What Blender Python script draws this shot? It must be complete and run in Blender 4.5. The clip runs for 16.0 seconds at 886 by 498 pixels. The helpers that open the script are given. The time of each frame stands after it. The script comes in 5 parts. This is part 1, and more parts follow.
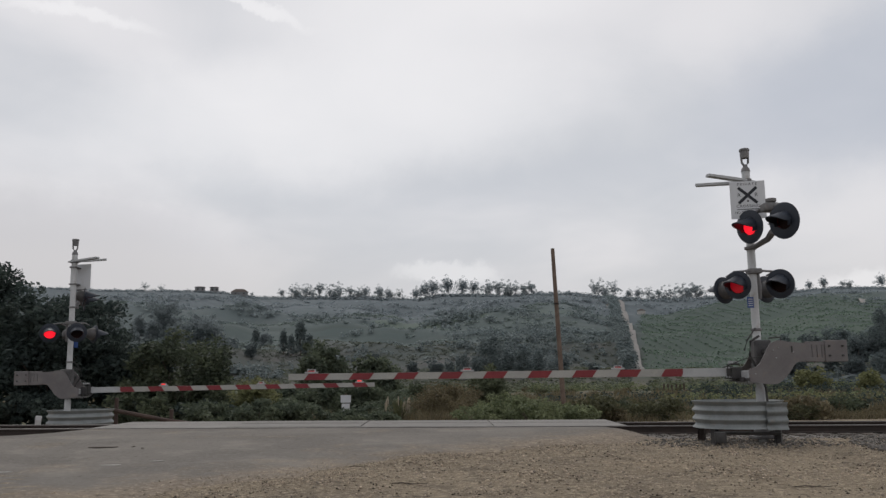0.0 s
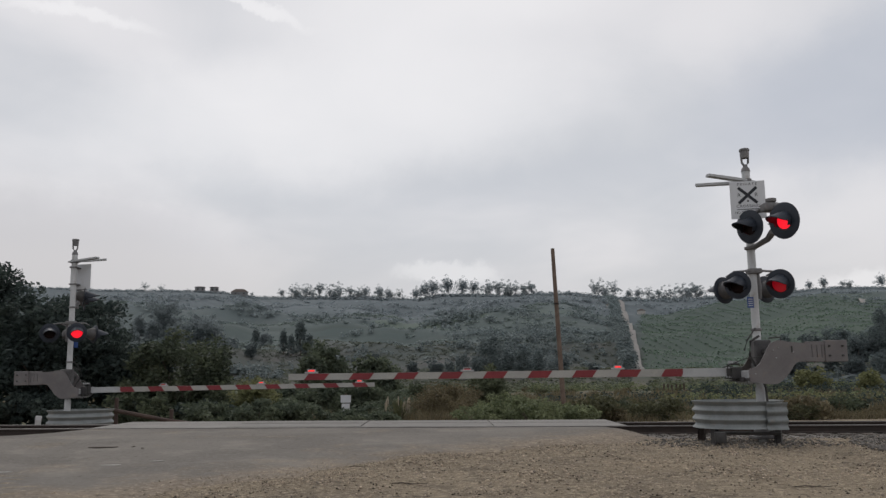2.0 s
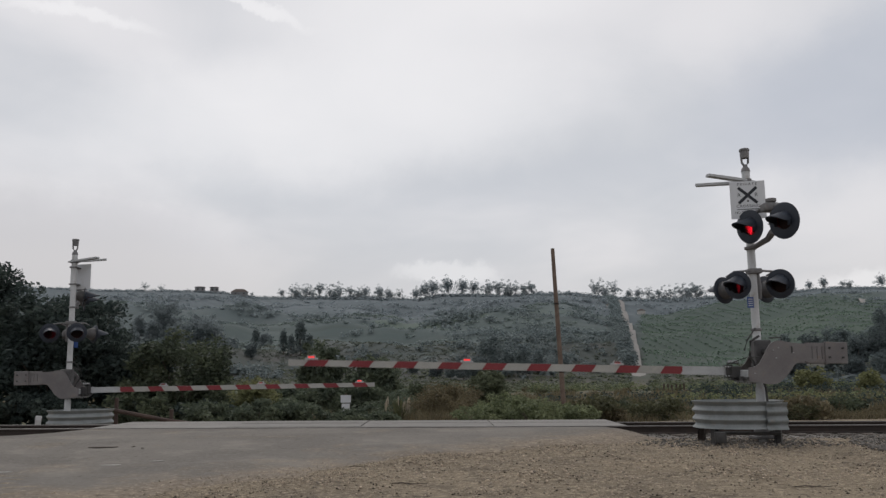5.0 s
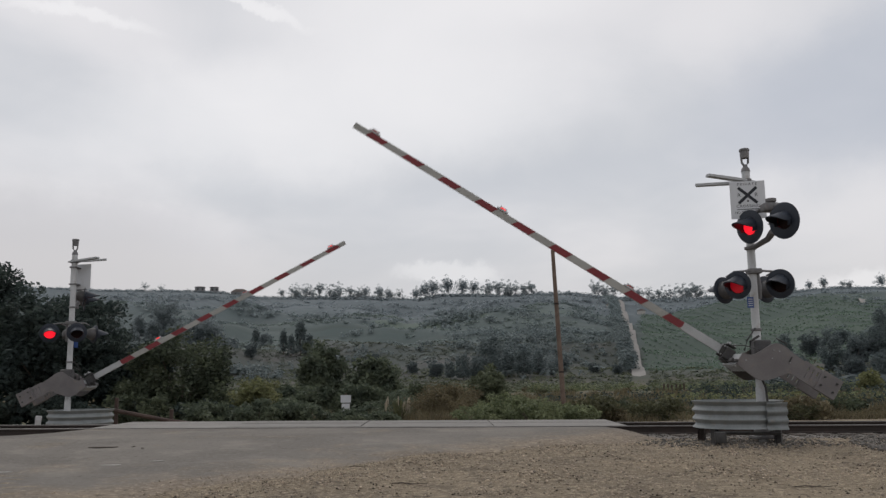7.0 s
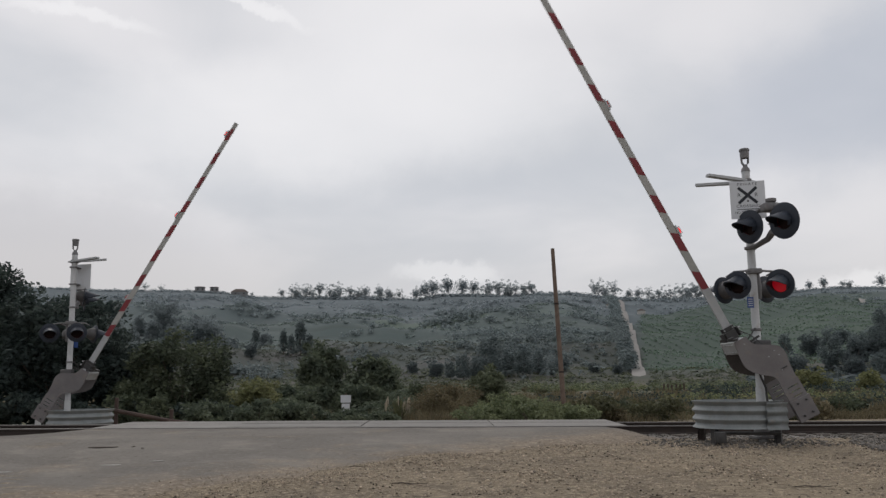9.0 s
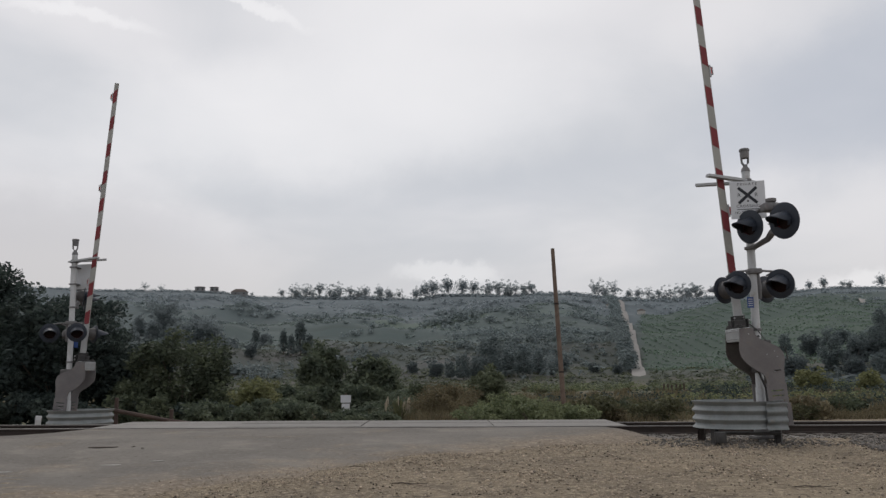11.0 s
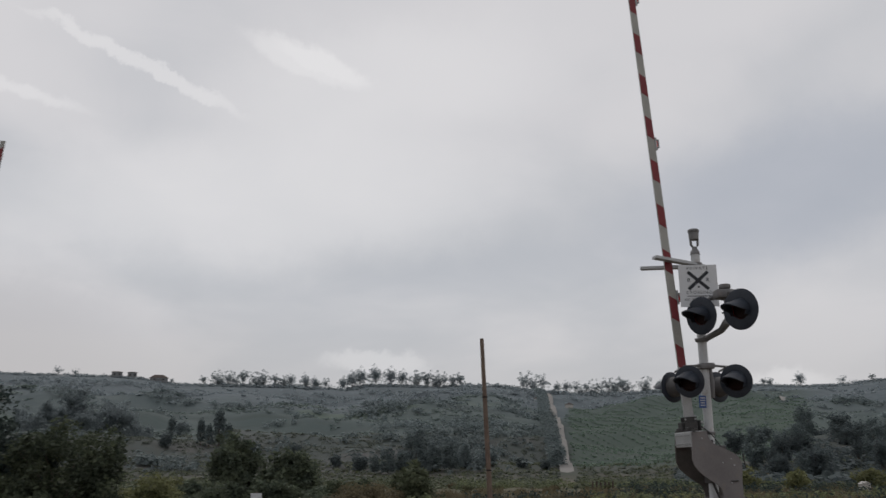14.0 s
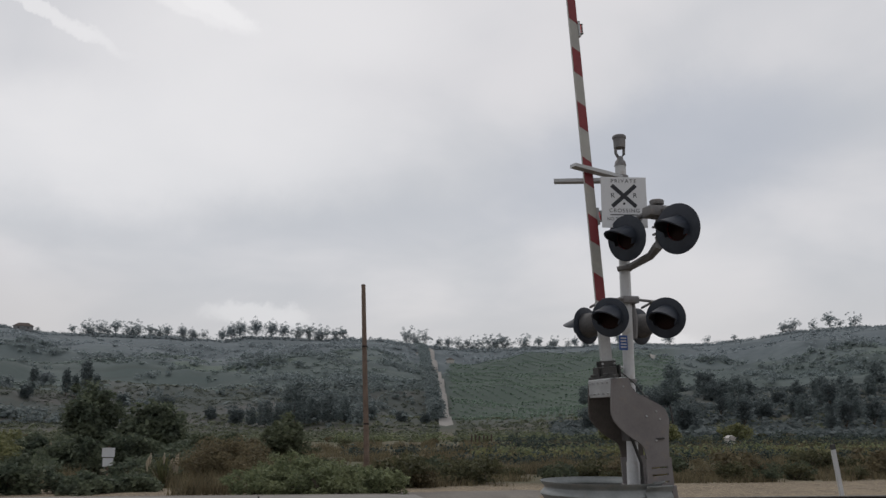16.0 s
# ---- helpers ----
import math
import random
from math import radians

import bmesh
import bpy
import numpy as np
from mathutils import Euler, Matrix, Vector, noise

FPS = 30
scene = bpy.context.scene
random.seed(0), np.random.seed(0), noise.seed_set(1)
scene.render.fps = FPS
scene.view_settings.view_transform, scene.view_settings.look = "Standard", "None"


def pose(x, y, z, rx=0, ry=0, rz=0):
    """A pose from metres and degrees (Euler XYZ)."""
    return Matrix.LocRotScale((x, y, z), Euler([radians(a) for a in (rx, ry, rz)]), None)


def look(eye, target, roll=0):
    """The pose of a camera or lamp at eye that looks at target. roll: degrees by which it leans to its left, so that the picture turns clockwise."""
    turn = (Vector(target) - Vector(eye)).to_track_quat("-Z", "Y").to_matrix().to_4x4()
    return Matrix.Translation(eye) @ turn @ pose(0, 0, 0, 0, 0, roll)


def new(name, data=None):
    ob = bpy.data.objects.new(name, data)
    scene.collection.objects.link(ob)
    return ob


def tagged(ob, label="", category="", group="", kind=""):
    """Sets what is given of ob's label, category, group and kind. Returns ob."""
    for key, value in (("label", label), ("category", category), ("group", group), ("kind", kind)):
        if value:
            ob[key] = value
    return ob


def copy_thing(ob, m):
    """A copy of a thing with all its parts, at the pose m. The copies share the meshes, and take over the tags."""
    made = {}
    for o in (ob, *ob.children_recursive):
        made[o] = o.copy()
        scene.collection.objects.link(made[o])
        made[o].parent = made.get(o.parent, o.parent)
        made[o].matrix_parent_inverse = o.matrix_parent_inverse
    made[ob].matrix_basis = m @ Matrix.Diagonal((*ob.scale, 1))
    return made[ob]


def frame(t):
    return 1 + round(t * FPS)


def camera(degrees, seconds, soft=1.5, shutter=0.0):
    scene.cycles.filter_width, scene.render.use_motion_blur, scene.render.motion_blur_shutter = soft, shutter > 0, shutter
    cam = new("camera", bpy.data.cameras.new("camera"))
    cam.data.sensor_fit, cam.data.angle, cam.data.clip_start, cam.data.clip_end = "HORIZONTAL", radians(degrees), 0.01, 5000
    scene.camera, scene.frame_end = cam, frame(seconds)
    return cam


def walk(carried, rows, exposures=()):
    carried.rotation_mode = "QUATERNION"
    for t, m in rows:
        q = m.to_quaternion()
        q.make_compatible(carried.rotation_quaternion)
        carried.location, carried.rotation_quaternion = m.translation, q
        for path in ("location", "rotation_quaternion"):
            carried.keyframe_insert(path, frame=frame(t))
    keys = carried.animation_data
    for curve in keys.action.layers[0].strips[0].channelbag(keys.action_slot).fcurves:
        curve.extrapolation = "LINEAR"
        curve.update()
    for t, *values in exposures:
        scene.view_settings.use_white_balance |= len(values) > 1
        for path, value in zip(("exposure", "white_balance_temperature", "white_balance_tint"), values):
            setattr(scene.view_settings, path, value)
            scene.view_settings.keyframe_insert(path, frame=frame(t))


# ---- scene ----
cam = camera(55.0, 16.0, soft=1.4, shutter=0.5)


def aim(x, y, z, yaw, pitch, roll):
    """A camera pose from its place, heading to the left of +y, tilt up and lean, in degrees."""
    return Matrix.Translation((x, y, z)) @ Euler((0, 0, radians(yaw))).to_matrix().to_4x4() \
        @ Euler((radians(90 + pitch), 0, 0)).to_matrix().to_4x4() @ Euler((0, 0, radians(roll))).to_matrix().to_4x4()


STILL = (-0.511, -0.735, 1.148, -0.44, 8.49, -0.80)
walk(cam, [
    (0.0, aim(*STILL)),
    (12.2, aim(*STILL)),
    (12.5, aim(-0.499, -0.578, 1.209, 3.00, 8.13, 1.28)),
    (13.0, aim(-0.450, -0.142, 1.341, -0.66, 9.81, 2.15)),
    (13.5, aim(-0.330, 0.631, 1.379, -2.45, 13.37, 1.56)),
    (14.0, aim(-0.211, 1.334, 1.372, -5.23, 14.48, -0.19)),
    (14.5, aim(-0.090, 1.985, 1.338, -6.42, 13.72, -0.71)),
    (15.0, aim(0.105, 2.824, 1.345, -8.78, 12.64, -1.76)),
    (15.5, aim(0.322, 3.849, 1.389, -11.81, 11.23, -1.20)),
    (16.0, aim(0.362, 4.424, 1.380, -13.04, 11.48, 0.03)),
], exposures=[(0.0, 0.0), (12.4, 0.0), (13.2, -0.10), (14.0, -0.26), (14.6, -0.2), (15.2, -0.16), (15.5, -0.2), (16.0, -0.1)])

# ---- world and sun ----
SUN_EL, SUN_AZ = radians(52), radians(-25)
world = bpy.data.worlds.new("overcast_sky")
scene.world = world
world.use_nodes = True


class Graph:
    """Short ways to add shader nodes to one tree."""

    def __init__(self, tree):
        self.t = tree

    def node(self, kind, **inputs):
        n = self.t.nodes.new(kind)
        for k, v in inputs.items():
            self.put(n.inputs[k.replace("_", " ")], v)
        return n

    def put(self, socket, v):
        if isinstance(v, bpy.types.NodeSocket):
            self.t.links.new(v, socket)
        else:
            socket.default_value = v

    def math(self, op, a, b=0.0, c=None, clamp=False):
        n = self.t.nodes.new("ShaderNodeMath")
        n.operation, n.use_clamp = op, clamp
        self.put(n.inputs[0], a)
        self.put(n.inputs[1], b)
        if c is not None:
            self.put(n.inputs[2], c)
        return n.outputs[0]

    def vec(self, op, a, b=(0, 0, 0)):
        n = self.t.nodes.new("ShaderNodeVectorMath")
        n.operation = op
        self.put(n.inputs[0], a)
        if op == "SCALE":
            self.put(n.inputs["Scale"], b)
        else:
            self.put(n.inputs[1], b)
        return n.outputs["Value"] if op in ("DOT_PRODUCT", "LENGTH") else n.outputs["Vector"]

    def mix(self, f, a, b, blend="MIX"):
        n = self.t.nodes.new("ShaderNodeMix")
        n.data_type, n.blend_type = "RGBA", blend
        self.put(n.inputs[0], f)
        for s, v in ((n.inputs[6], a), (n.inputs[7], b)):
            self.put(s, (*v, 1) if isinstance(v, tuple) and len(v) == 3 else v)
        return n.outputs[2]

    def noise(self, vector, scale, detail=4.0, rough=0.55, distort=0.0):
        n = self.node("ShaderNodeTexNoise", Vector=vector, Scale=scale, Detail=detail, Roughness=rough, Distortion=distort)
        return n.outputs["Fac"]

    def ramp(self, f, lo, hi):
        """0 below lo, 1 above hi, smooth between."""
        n = self.t.nodes.new("ShaderNodeMapRange")
        n.interpolation_type, n.clamp = "SMOOTHSTEP", True
        self.put(n.inputs[0], f)
        self.put(n.inputs[1], lo)
        self.put(n.inputs[2], hi)
        return n.outputs[0]


def sky_way(az, slope):
    """The unit vector at az degrees to the right of +y, rising by slope."""
    return Vector((math.sin(radians(az)), math.cos(radians(az)), slope)).normalized()


def build_sky():
    g = Graph(world.node_tree)
    g.t.nodes.clear()
    way = g.node("ShaderNodeTexCoord").outputs["Generated"]
    xyz = g.node("ShaderNodeSeparateXYZ", Vector=way).outputs
    up = g.math("ADD", g.math("MAXIMUM", xyz[2], 0.0), 0.28)
    flat = g.node("ShaderNodeCombineXYZ", X=g.math("DIVIDE", xyz[0], up), Y=g.math("MULTIPLY", g.math("DIVIDE", xyz[1], up), 1.0), Z=0.3).outputs[0]
    broad = g.noise(flat, 1.15, 4, 0.48, 0.3)
    fine = g.noise(flat, 3.2, 6, 0.6, 0.6)
    cover = g.math("ADD", g.math("MULTIPLY", broad, 0.86), g.math("MULTIPLY", fine, 0.14))
    cloud = g.mix(g.ramp(cover, 0.36, 0.62), (0.615, 0.628, 0.66), (0.80, 0.785, 0.80))
    haze = g.math("SUBTRACT", 1.0, g.ramp(xyz[2], 0.02, 0.22))
    cloud = g.mix(g.math("MULTIPLY", haze, 0.75), cloud, (0.625, 0.608, 0.615))
    # broad blue-grey thin places and the white wisps between them
    wob = g.vec("SCALE", g.vec("SUBTRACT", g.node("ShaderNodeTexNoise", Vector=way, Scale=7.0, Detail=7.0, Roughness=0.65).outputs["Color"], (0.5, 0.5, 0.5)), 0.075)
    bent = g.vec("ADD", way, wob)

    def blot(az0, s0, az1, s1, half, crisp=False):
        a, b = sky_way(az0, s0), sky_way(az1, s1)
        mid, along = (a + b).normalized(), (b - a)
        long = along.length / 2
        along.normalize()
        side = mid.cross(along).normalized()
        p = g.math("DIVIDE", g.vec("DOT_PRODUCT", g.vec("SUBTRACT", bent, tuple(mid)), tuple(along)), long)
        q = g.math("DIVIDE", g.vec("DOT_PRODUCT", g.vec("SUBTRACT", bent, tuple(mid)), tuple(side)), half)
        s = g.math("ADD", g.math("MULTIPLY", p, p), g.math("MULTIPLY", q, q))
        ahead = g.math("GREATER_THAN", g.vec("DOT_PRODUCT", bent, tuple(mid)), 0.0)
        return g.math("MULTIPLY", ahead, g.math("EXPONENT", g.math("MULTIPLY", g.math("POWER", s, 4.0 if crisp else 2.0), -1.2)))

    for az0, s0, az1, s1, half, power in ((17, 0.27, 40, 0.33, 0.085, 0.65), (-34, 0.17, -12, 0.165, 0.03, 0.14), (-4, 0.20, 24, 0.245, 0.03, 0.12)):
        cloud = g.mix(g.math("MULTIPLY", blot(az0, s0, az1, s1, half), power), cloud, (0.47, 0.505, 0.58))
    for az0, s0, az1, s1, half, power in ((-23, 0.515, -9.3, 0.437, 0.008, 0.6), (-9.5, 0.535, 0.3, 0.466, 0.018, 0.65), (-7.0, 0.525, 0.2, 0.470, 0.010, 0.8),
                                          (-28, 0.425, -19.0, 0.403, 0.007, 0.55), (-3.0, 0.116, 4.4, 0.117, 0.014, 0.42),
                                          (-24, 0.27, 12, 0.34, 0.085, 0.6), (-12, 0.43, 14, 0.50, 0.07, 0.45), (23.5, 0.097, 30, 0.094, 0.012, 0.5)):
        cloud = g.mix(g.math("MULTIPLY", blot(az0, s0, az1, s1, half, s0 > 0.5 or half == 0.014), power), cloud, (0.95, 0.935, 0.94))
    cloud = g.mix(g.math("MULTIPLY", blot(-62, 0.13, -8, 0.10, 0.10), 0.55), cloud, (0.53, 0.505, 0.51))
    sky = g.node("ShaderNodeTexSky")
    sky.sky_type, sky.sun_disc, sky.sun_elevation, sky.sun_rotation = "NISHITA", False, SUN_EL, SUN_AZ
    clear = g.vec("SCALE", sky.outputs[0], 0.08)
    out = g.node("ShaderNodeBackground", Color=g.mix(0.93, clear, cloud), Strength=1.0)
    g.t.links.new(out.outputs[0], g.node("ShaderNodeOutputWorld").inputs[0])


build_sky()
sun = new("sun", bpy.data.lights.new("sun", "SUN"))
sun.data.energy, sun.data.angle, sun.data.color = 0.7, radians(25), (1.0, 0.96, 0.9)
sun.matrix_world = look(Vector((math.sin(SUN_AZ) * math.cos(SUN_EL), math.cos(SUN_AZ) * math.cos(SUN_EL), math.sin(SUN_EL))) * 60, (0, 0, 0))
scene.view_settings.exposure = 0.0

# ---- materials ----


def material(name, low, high, rough=0.7, metal=0.0, scale=3.0, grain=60.0, bump=0.2, spots=None, spec=0.4, island=0.0, piece=0.0):
    """A surface whose colour wanders between low and high at two sizes, with fine relief. spots: (colour, amount, size).
    island / piece: how much each joined piece, or each object, differs in brightness."""
    m = bpy.data.materials.new(name)
    m.use_nodes = True
    g = Graph(m.node_tree)
    bsdf = next(n for n in g.t.nodes if n.type == "BSDF_PRINCIPLED")
    at = g.node("ShaderNodeTexCoord").outputs["Object"]
    large, small = g.noise(at, scale, 5), g.noise(at, grain, 3, 0.6)
    f = g.math("ADD", g.math("MULTIPLY", g.ramp(large, 0.3, 0.7), 0.65), g.math("MULTIPLY", g.ramp(small, 0.25, 0.75), 0.35))
    colour = g.mix(f, low, high)
    if spots:
        tone, amount, size = spots
        colour = g.mix(g.math("MULTIPLY", g.ramp(g.noise(at, size, 6, 0.65), 0.55, 0.72), amount), colour, tone)
    if island:
        r = g.node("ShaderNodeNewGeometry").outputs["Random Per Island"]
        colour = g.mix(1.0, colour, g.node("ShaderNodeCombineColor", **{c: g.math("MULTIPLY_ADD", r, island * k, 1 - island / 2) for c, k in (("Red", 1.1), ("Green", 1.0), ("Blue", 0.9))}).outputs[0], "MULTIPLY")
    if piece:
        r = g.node("ShaderNodeObjectInfo").outputs["Random"]
        v = g.math("MULTIPLY_ADD", r, piece, 1 - piece / 2)
        colour = g.mix(1.0, colour, g.node("ShaderNodeCombineColor", Red=v, Green=v, Blue=v).outputs[0], "MULTIPLY")
    g.put(bsdf.inputs["Base Color"], colour)
    g.put(bsdf.inputs["Roughness"], g.math("MULTIPLY_ADD", large, 0.25, rough - 0.12, clamp=True))
    bsdf.inputs["Metallic"].default_value = metal
    bsdf.inputs["Specular IOR Level"].default_value = spec
    if bump:
        b = g.node("ShaderNodeBump", Strength=bump, Distance=0.01, Height=small)
        g.put(bsdf.inputs["Normal"], b.outputs[0])
    return m


def glow(name, colour, strength):
    m = bpy.data.materials.new(name)
    m.use_nodes = True
    bsdf = next(n for n in m.node_tree.nodes if n.type == "BSDF_PRINCIPLED")
    bsdf.inputs["Base Color"].default_value = (0.3, 0.01, 0.01, 1)
    bsdf.inputs["Emission Color"].default_value = (*colour, 1)
    bsdf.inputs["Emission Strength"].default_value = strength
    return m


def leaf_material(name, low, high, scale=0.8, island=0.7):
    """Thin leaves: part of the light passes through."""
    m = material(name, low, high, rough=0.6, scale=scale, grain=9.0, bump=0, spec=0.2, island=island)
    nodes, links = m.node_tree.nodes, m.node_tree.links
    bsdf = next(n for n in nodes if n.type == "BSDF_PRINCIPLED")
    out = next(n for n in nodes if n.type == "OUTPUT_MATERIAL")
    through_leaf = nodes.new("ShaderNodeBsdfTranslucent")
    links.new(bsdf.inputs["Base Color"].links[0].from_socket, through_leaf.inputs["Color"])
    blend = nodes.new("ShaderNodeMixShader")
    blend.inputs[0].default_value = 0.4
    links.new(bsdf.outputs[0], blend.inputs[1])
    links.new(through_leaf.outputs[0], blend.inputs[2])
    links.new(blend.outputs[0], out.inputs["Surface"])
    return m


WHITE = material("white_mast_paint", (0.39, 0.40, 0.41), (0.51, 0.52, 0.53), 0.5, scale=2, grain=35, bump=0.1, spots=((0.33, 0.29, 0.25), 0.6, 6))
SIGN_WHITE = material("sign_sheet", (0.52, 0.535, 0.56), (0.58, 0.595, 0.62), 0.5, scale=3, grain=30, bump=0.02, spots=((0.42, 0.41, 0.40), 0.3, 5))
ARM_WHITE = material("arm_white", (0.27, 0.27, 0.255), (0.36, 0.357, 0.337), 0.45, scale=2, grain=40, bump=0.05, spots=((0.40, 0.38, 0.34), 0.5, 7))
ARM_RED = material("arm_red", (0.145, 0.017, 0.023), (0.205, 0.024, 0.030), 0.45, scale=3, grain=40, bump=0.05, spots=((0.20, 0.03, 0.036), 0.5, 6))
ALUMINIUM = material("aluminium", (0.33, 0.34, 0.35), (0.44, 0.45, 0.46), 0.55, 0.5, scale=4, grain=60, bump=0.1)
PLATE = material("grey_gate_paint", (0.118, 0.110, 0.112), (0.172, 0.162, 0.163), 0.6, scale=3, grain=45, bump=0.1, spots=((0.20, 0.16, 0.13), 0.7, 5))
DARK_STEEL = material("dark_steel", (0.03, 0.03, 0.032), (0.07, 0.068, 0.066), 0.6, 0.3, scale=5, grain=50)
BLACK = material("black_lamp_paint", (0.015, 0.020, 0.031), (0.032, 0.039, 0.053), 0.45, scale=4, grain=50, bump=0.05, spec=0.3)
HOUSING = material("grey_housing", (0.055, 0.055, 0.06), (0.115, 0.11, 0.108), 0.55, 0.2, scale=5, grain=50, bump=0.15)
DARK_PLATE = material("dark_brown_plate", (0.055, 0.048, 0.044), (0.10, 0.088, 0.08), 0.7, 0.1, scale=3, grain=30, bump=0.2, spots=((0.035, 0.03, 0.027), 0.8, 4))
BRACKET = material("grey_bracket", (0.12, 0.119, 0.123), (0.215, 0.212, 0.214), 0.6, 0.3, scale=6, grain=60, bump=0.2, spots=((0.14, 0.09, 0.07), 0.4, 9))
LENS_OFF = material("unlit_red_lens", (0.007, 0.002, 0.002), (0.012, 0.003, 0.003), 0.6, scale=6, grain=90, bump=0.1, spec=0.2)
LENS_ON = glow("lit_red_lens", (1.0, 0.012, 0.03), 1.0)
LENS_FAINT = glow("faintly_lit_red_lens", (1.0, 0.012, 0.04), 0.14)
ARM_LAMP_ON = glow("lit_arm_lamp", (1.0, 0.03, 0.03), 0.9)
ARM_LAMP_OFF = material("unlit_arm_lamp", (0.12, 0.03, 0.028), (0.18, 0.045, 0.04), 0.3, scale=9, grain=90, bump=0)
INK = material("black_ink", (0.012, 0.014, 0.02), (0.02, 0.022, 0.03), 0.6, bump=0)
BLUE = material("blue_plate", (0.03, 0.07, 0.24), (0.05, 0.11, 0.32), 0.5, scale=4, bump=0.02)
GALV = material("galvanised_steel", (0.165, 0.18, 0.182), (0.25, 0.268, 0.27), 0.55, 0.3, scale=4, grain=25, bump=0.08, spots=((0.24, 0.21, 0.18), 0.6, 5))
RAIL_TOP = material("worn_rail", (0.13, 0.12, 0.115), (0.21, 0.20, 0.19), 0.5, 0.6, scale=3, grain=40, bump=0.05)
RUST = material("rusty_steel", (0.028, 0.023, 0.021), (0.052, 0.039, 0.034), 0.85, 0.1, scale=4, grain=40, bump=0.3)
TIE = material("old_timber", (0.05, 0.042, 0.036), (0.11, 0.09, 0.075), 0.9, scale=3, grain=25, bump=0.5, piece=0.4)
POLE = material("weathered_pole", (0.10, 0.07, 0.055), (0.19, 0.14, 0.11), 0.85, scale=2, grain=20, bump=0.5)
GUM_BARK = material("pale_gum_bark", (0.24, 0.25, 0.255), (0.36, 0.365, 0.365), 0.9, scale=0.4, grain=4, bump=0)
BARK = material("bark", (0.06, 0.048, 0.04), (0.13, 0.105, 0.085), 0.9, scale=2, grain=15, bump=0.5)
CONCRETE = material("concrete_panel", (0.175, 0.166, 0.155), (0.235, 0.223, 0.208), 0.95, scale=1.5, grain=40, bump=0.2, spots=((0.25, 0.23, 0.21), 0.6, 2), piece=0.15)
STONE = material("ballast_stone", (0.070, 0.066, 0.062), (0.19, 0.18, 0.167), 0.9, scale=9, grain=40, bump=0.4, island=0.7)
LITTER = material("dry_litter", (0.028, 0.022, 0.018), (0.075, 0.058, 0.044), 0.9, scale=9, grain=60, bump=0.2, island=0.8)
PEBBLE = material("gravel", (0.19, 0.16, 0.125), (0.42, 0.36, 0.29), 0.9, scale=9, grain=60, bump=0.2, island=0.8)
WOOD_BROWN = material("brown_weathered_wood", (0.045, 0.030, 0.026), (0.085, 0.058, 0.048), 0.85, scale=2, grain=20, bump=0.4)
# house walls dulled to grey, with the ridge haze in the colour
HOUSE_WALL = material("hazed_house_wall", (0.17, 0.175, 0.18), (0.22, 0.225, 0.23), 0.85, scale=0.4, grain=4, bump=0)
CREAM = material("pale_wall", (0.40, 0.38, 0.36), (0.5, 0.48, 0.45), 0.8, scale=0.4, grain=4, bump=0)
ROOF = material("dull_roof", (0.16, 0.13, 0.12), (0.22, 0.18, 0.16), 0.8, scale=0.4, grain=4, bump=0)
HILL_ROAD = material("pale_dirt_track", (0.20, 0.19, 0.18), (0.28, 0.266, 0.25), 0.95, scale=0.05, grain=0.6, bump=0)
LEAF_DARK = leaf_material("dark_glossy_leaves", (0.028, 0.044, 0.046), (0.076, 0.099, 0.086))
LEAF_FRUIT = leaf_material("dark_fruit_tree_leaves", (0.062, 0.084, 0.068), (0.140, 0.168, 0.112))
LEAF_OLIVE = leaf_material("olive_leaves", (0.037, 0.051, 0.038), (0.108, 0.130, 0.082))
LEAF_IVY = leaf_material("bright_low_leaves", (0.100, 0.130, 0.070), (0.225, 0.256, 0.150))
LEAF_WILLOW = leaf_material("yellow_green_leaves", (0.12, 0.135, 0.066), (0.225, 0.235, 0.125))
# far foliage has haze put into the leaf colour, strongest on the ridge
LEAF_RIDGE = leaf_material("hazed_ridge_leaves", (0.235, 0.28, 0.305), (0.31, 0.352, 0.374), 0.1, 0.25)
LEAF_FAR = leaf_material("hazed_far_leaves", (0.165, 0.207, 0.218), (0.230, 0.275, 0.282), 0.1, 0.3)
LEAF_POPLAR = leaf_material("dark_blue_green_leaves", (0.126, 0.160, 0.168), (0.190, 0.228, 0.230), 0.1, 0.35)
LEAF_THICKET = leaf_material("dark_thicket_leaves", (0.082, 0.104, 0.112), (0.132, 0.160, 0.162), 0.1, 0.35)
# gum leaves paled and blued in colour to stand for haze
LEAF_HAZY = leaf_material("hazed_pale_gum_leaves", (0.29, 0.335, 0.355), (0.37, 0.41, 0.425), 0.1, 0.25)
LEAF_SLOPE_GUM = leaf_material("hazed_slope_gum_leaves", (0.190, 0.228, 0.243), (0.26, 0.298, 0.31), 0.1, 0.3)
# scrub in three tones, haze painted in more from low to upper slope
SCRUB = leaf_material("hazed_upper_scrub_leaves", (0.220, 0.264, 0.288), (0.275, 0.320, 0.340), 0.02, 0.2)
SCRUB_MID = leaf_material("hazed_middle_scrub_leaves", (0.155, 0.200, 0.198), (0.215, 0.262, 0.246), 0.02, 0.3)
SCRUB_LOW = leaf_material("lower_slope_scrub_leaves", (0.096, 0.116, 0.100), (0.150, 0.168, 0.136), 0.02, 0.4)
ORCHARD = leaf_material("orchard_leaves", (0.130, 0.190, 0.150), (0.180, 0.245, 0.192), 0.02, 0.3)
LEAF_FOOT = leaf_material("green_brush_leaves", (0.078, 0.098, 0.064), (0.146, 0.166, 0.106), 0.1, 0.6)
LEAF_DULL = leaf_material("dull_olive_leaves", (0.06, 0.066, 0.038), (0.125, 0.128, 0.076))
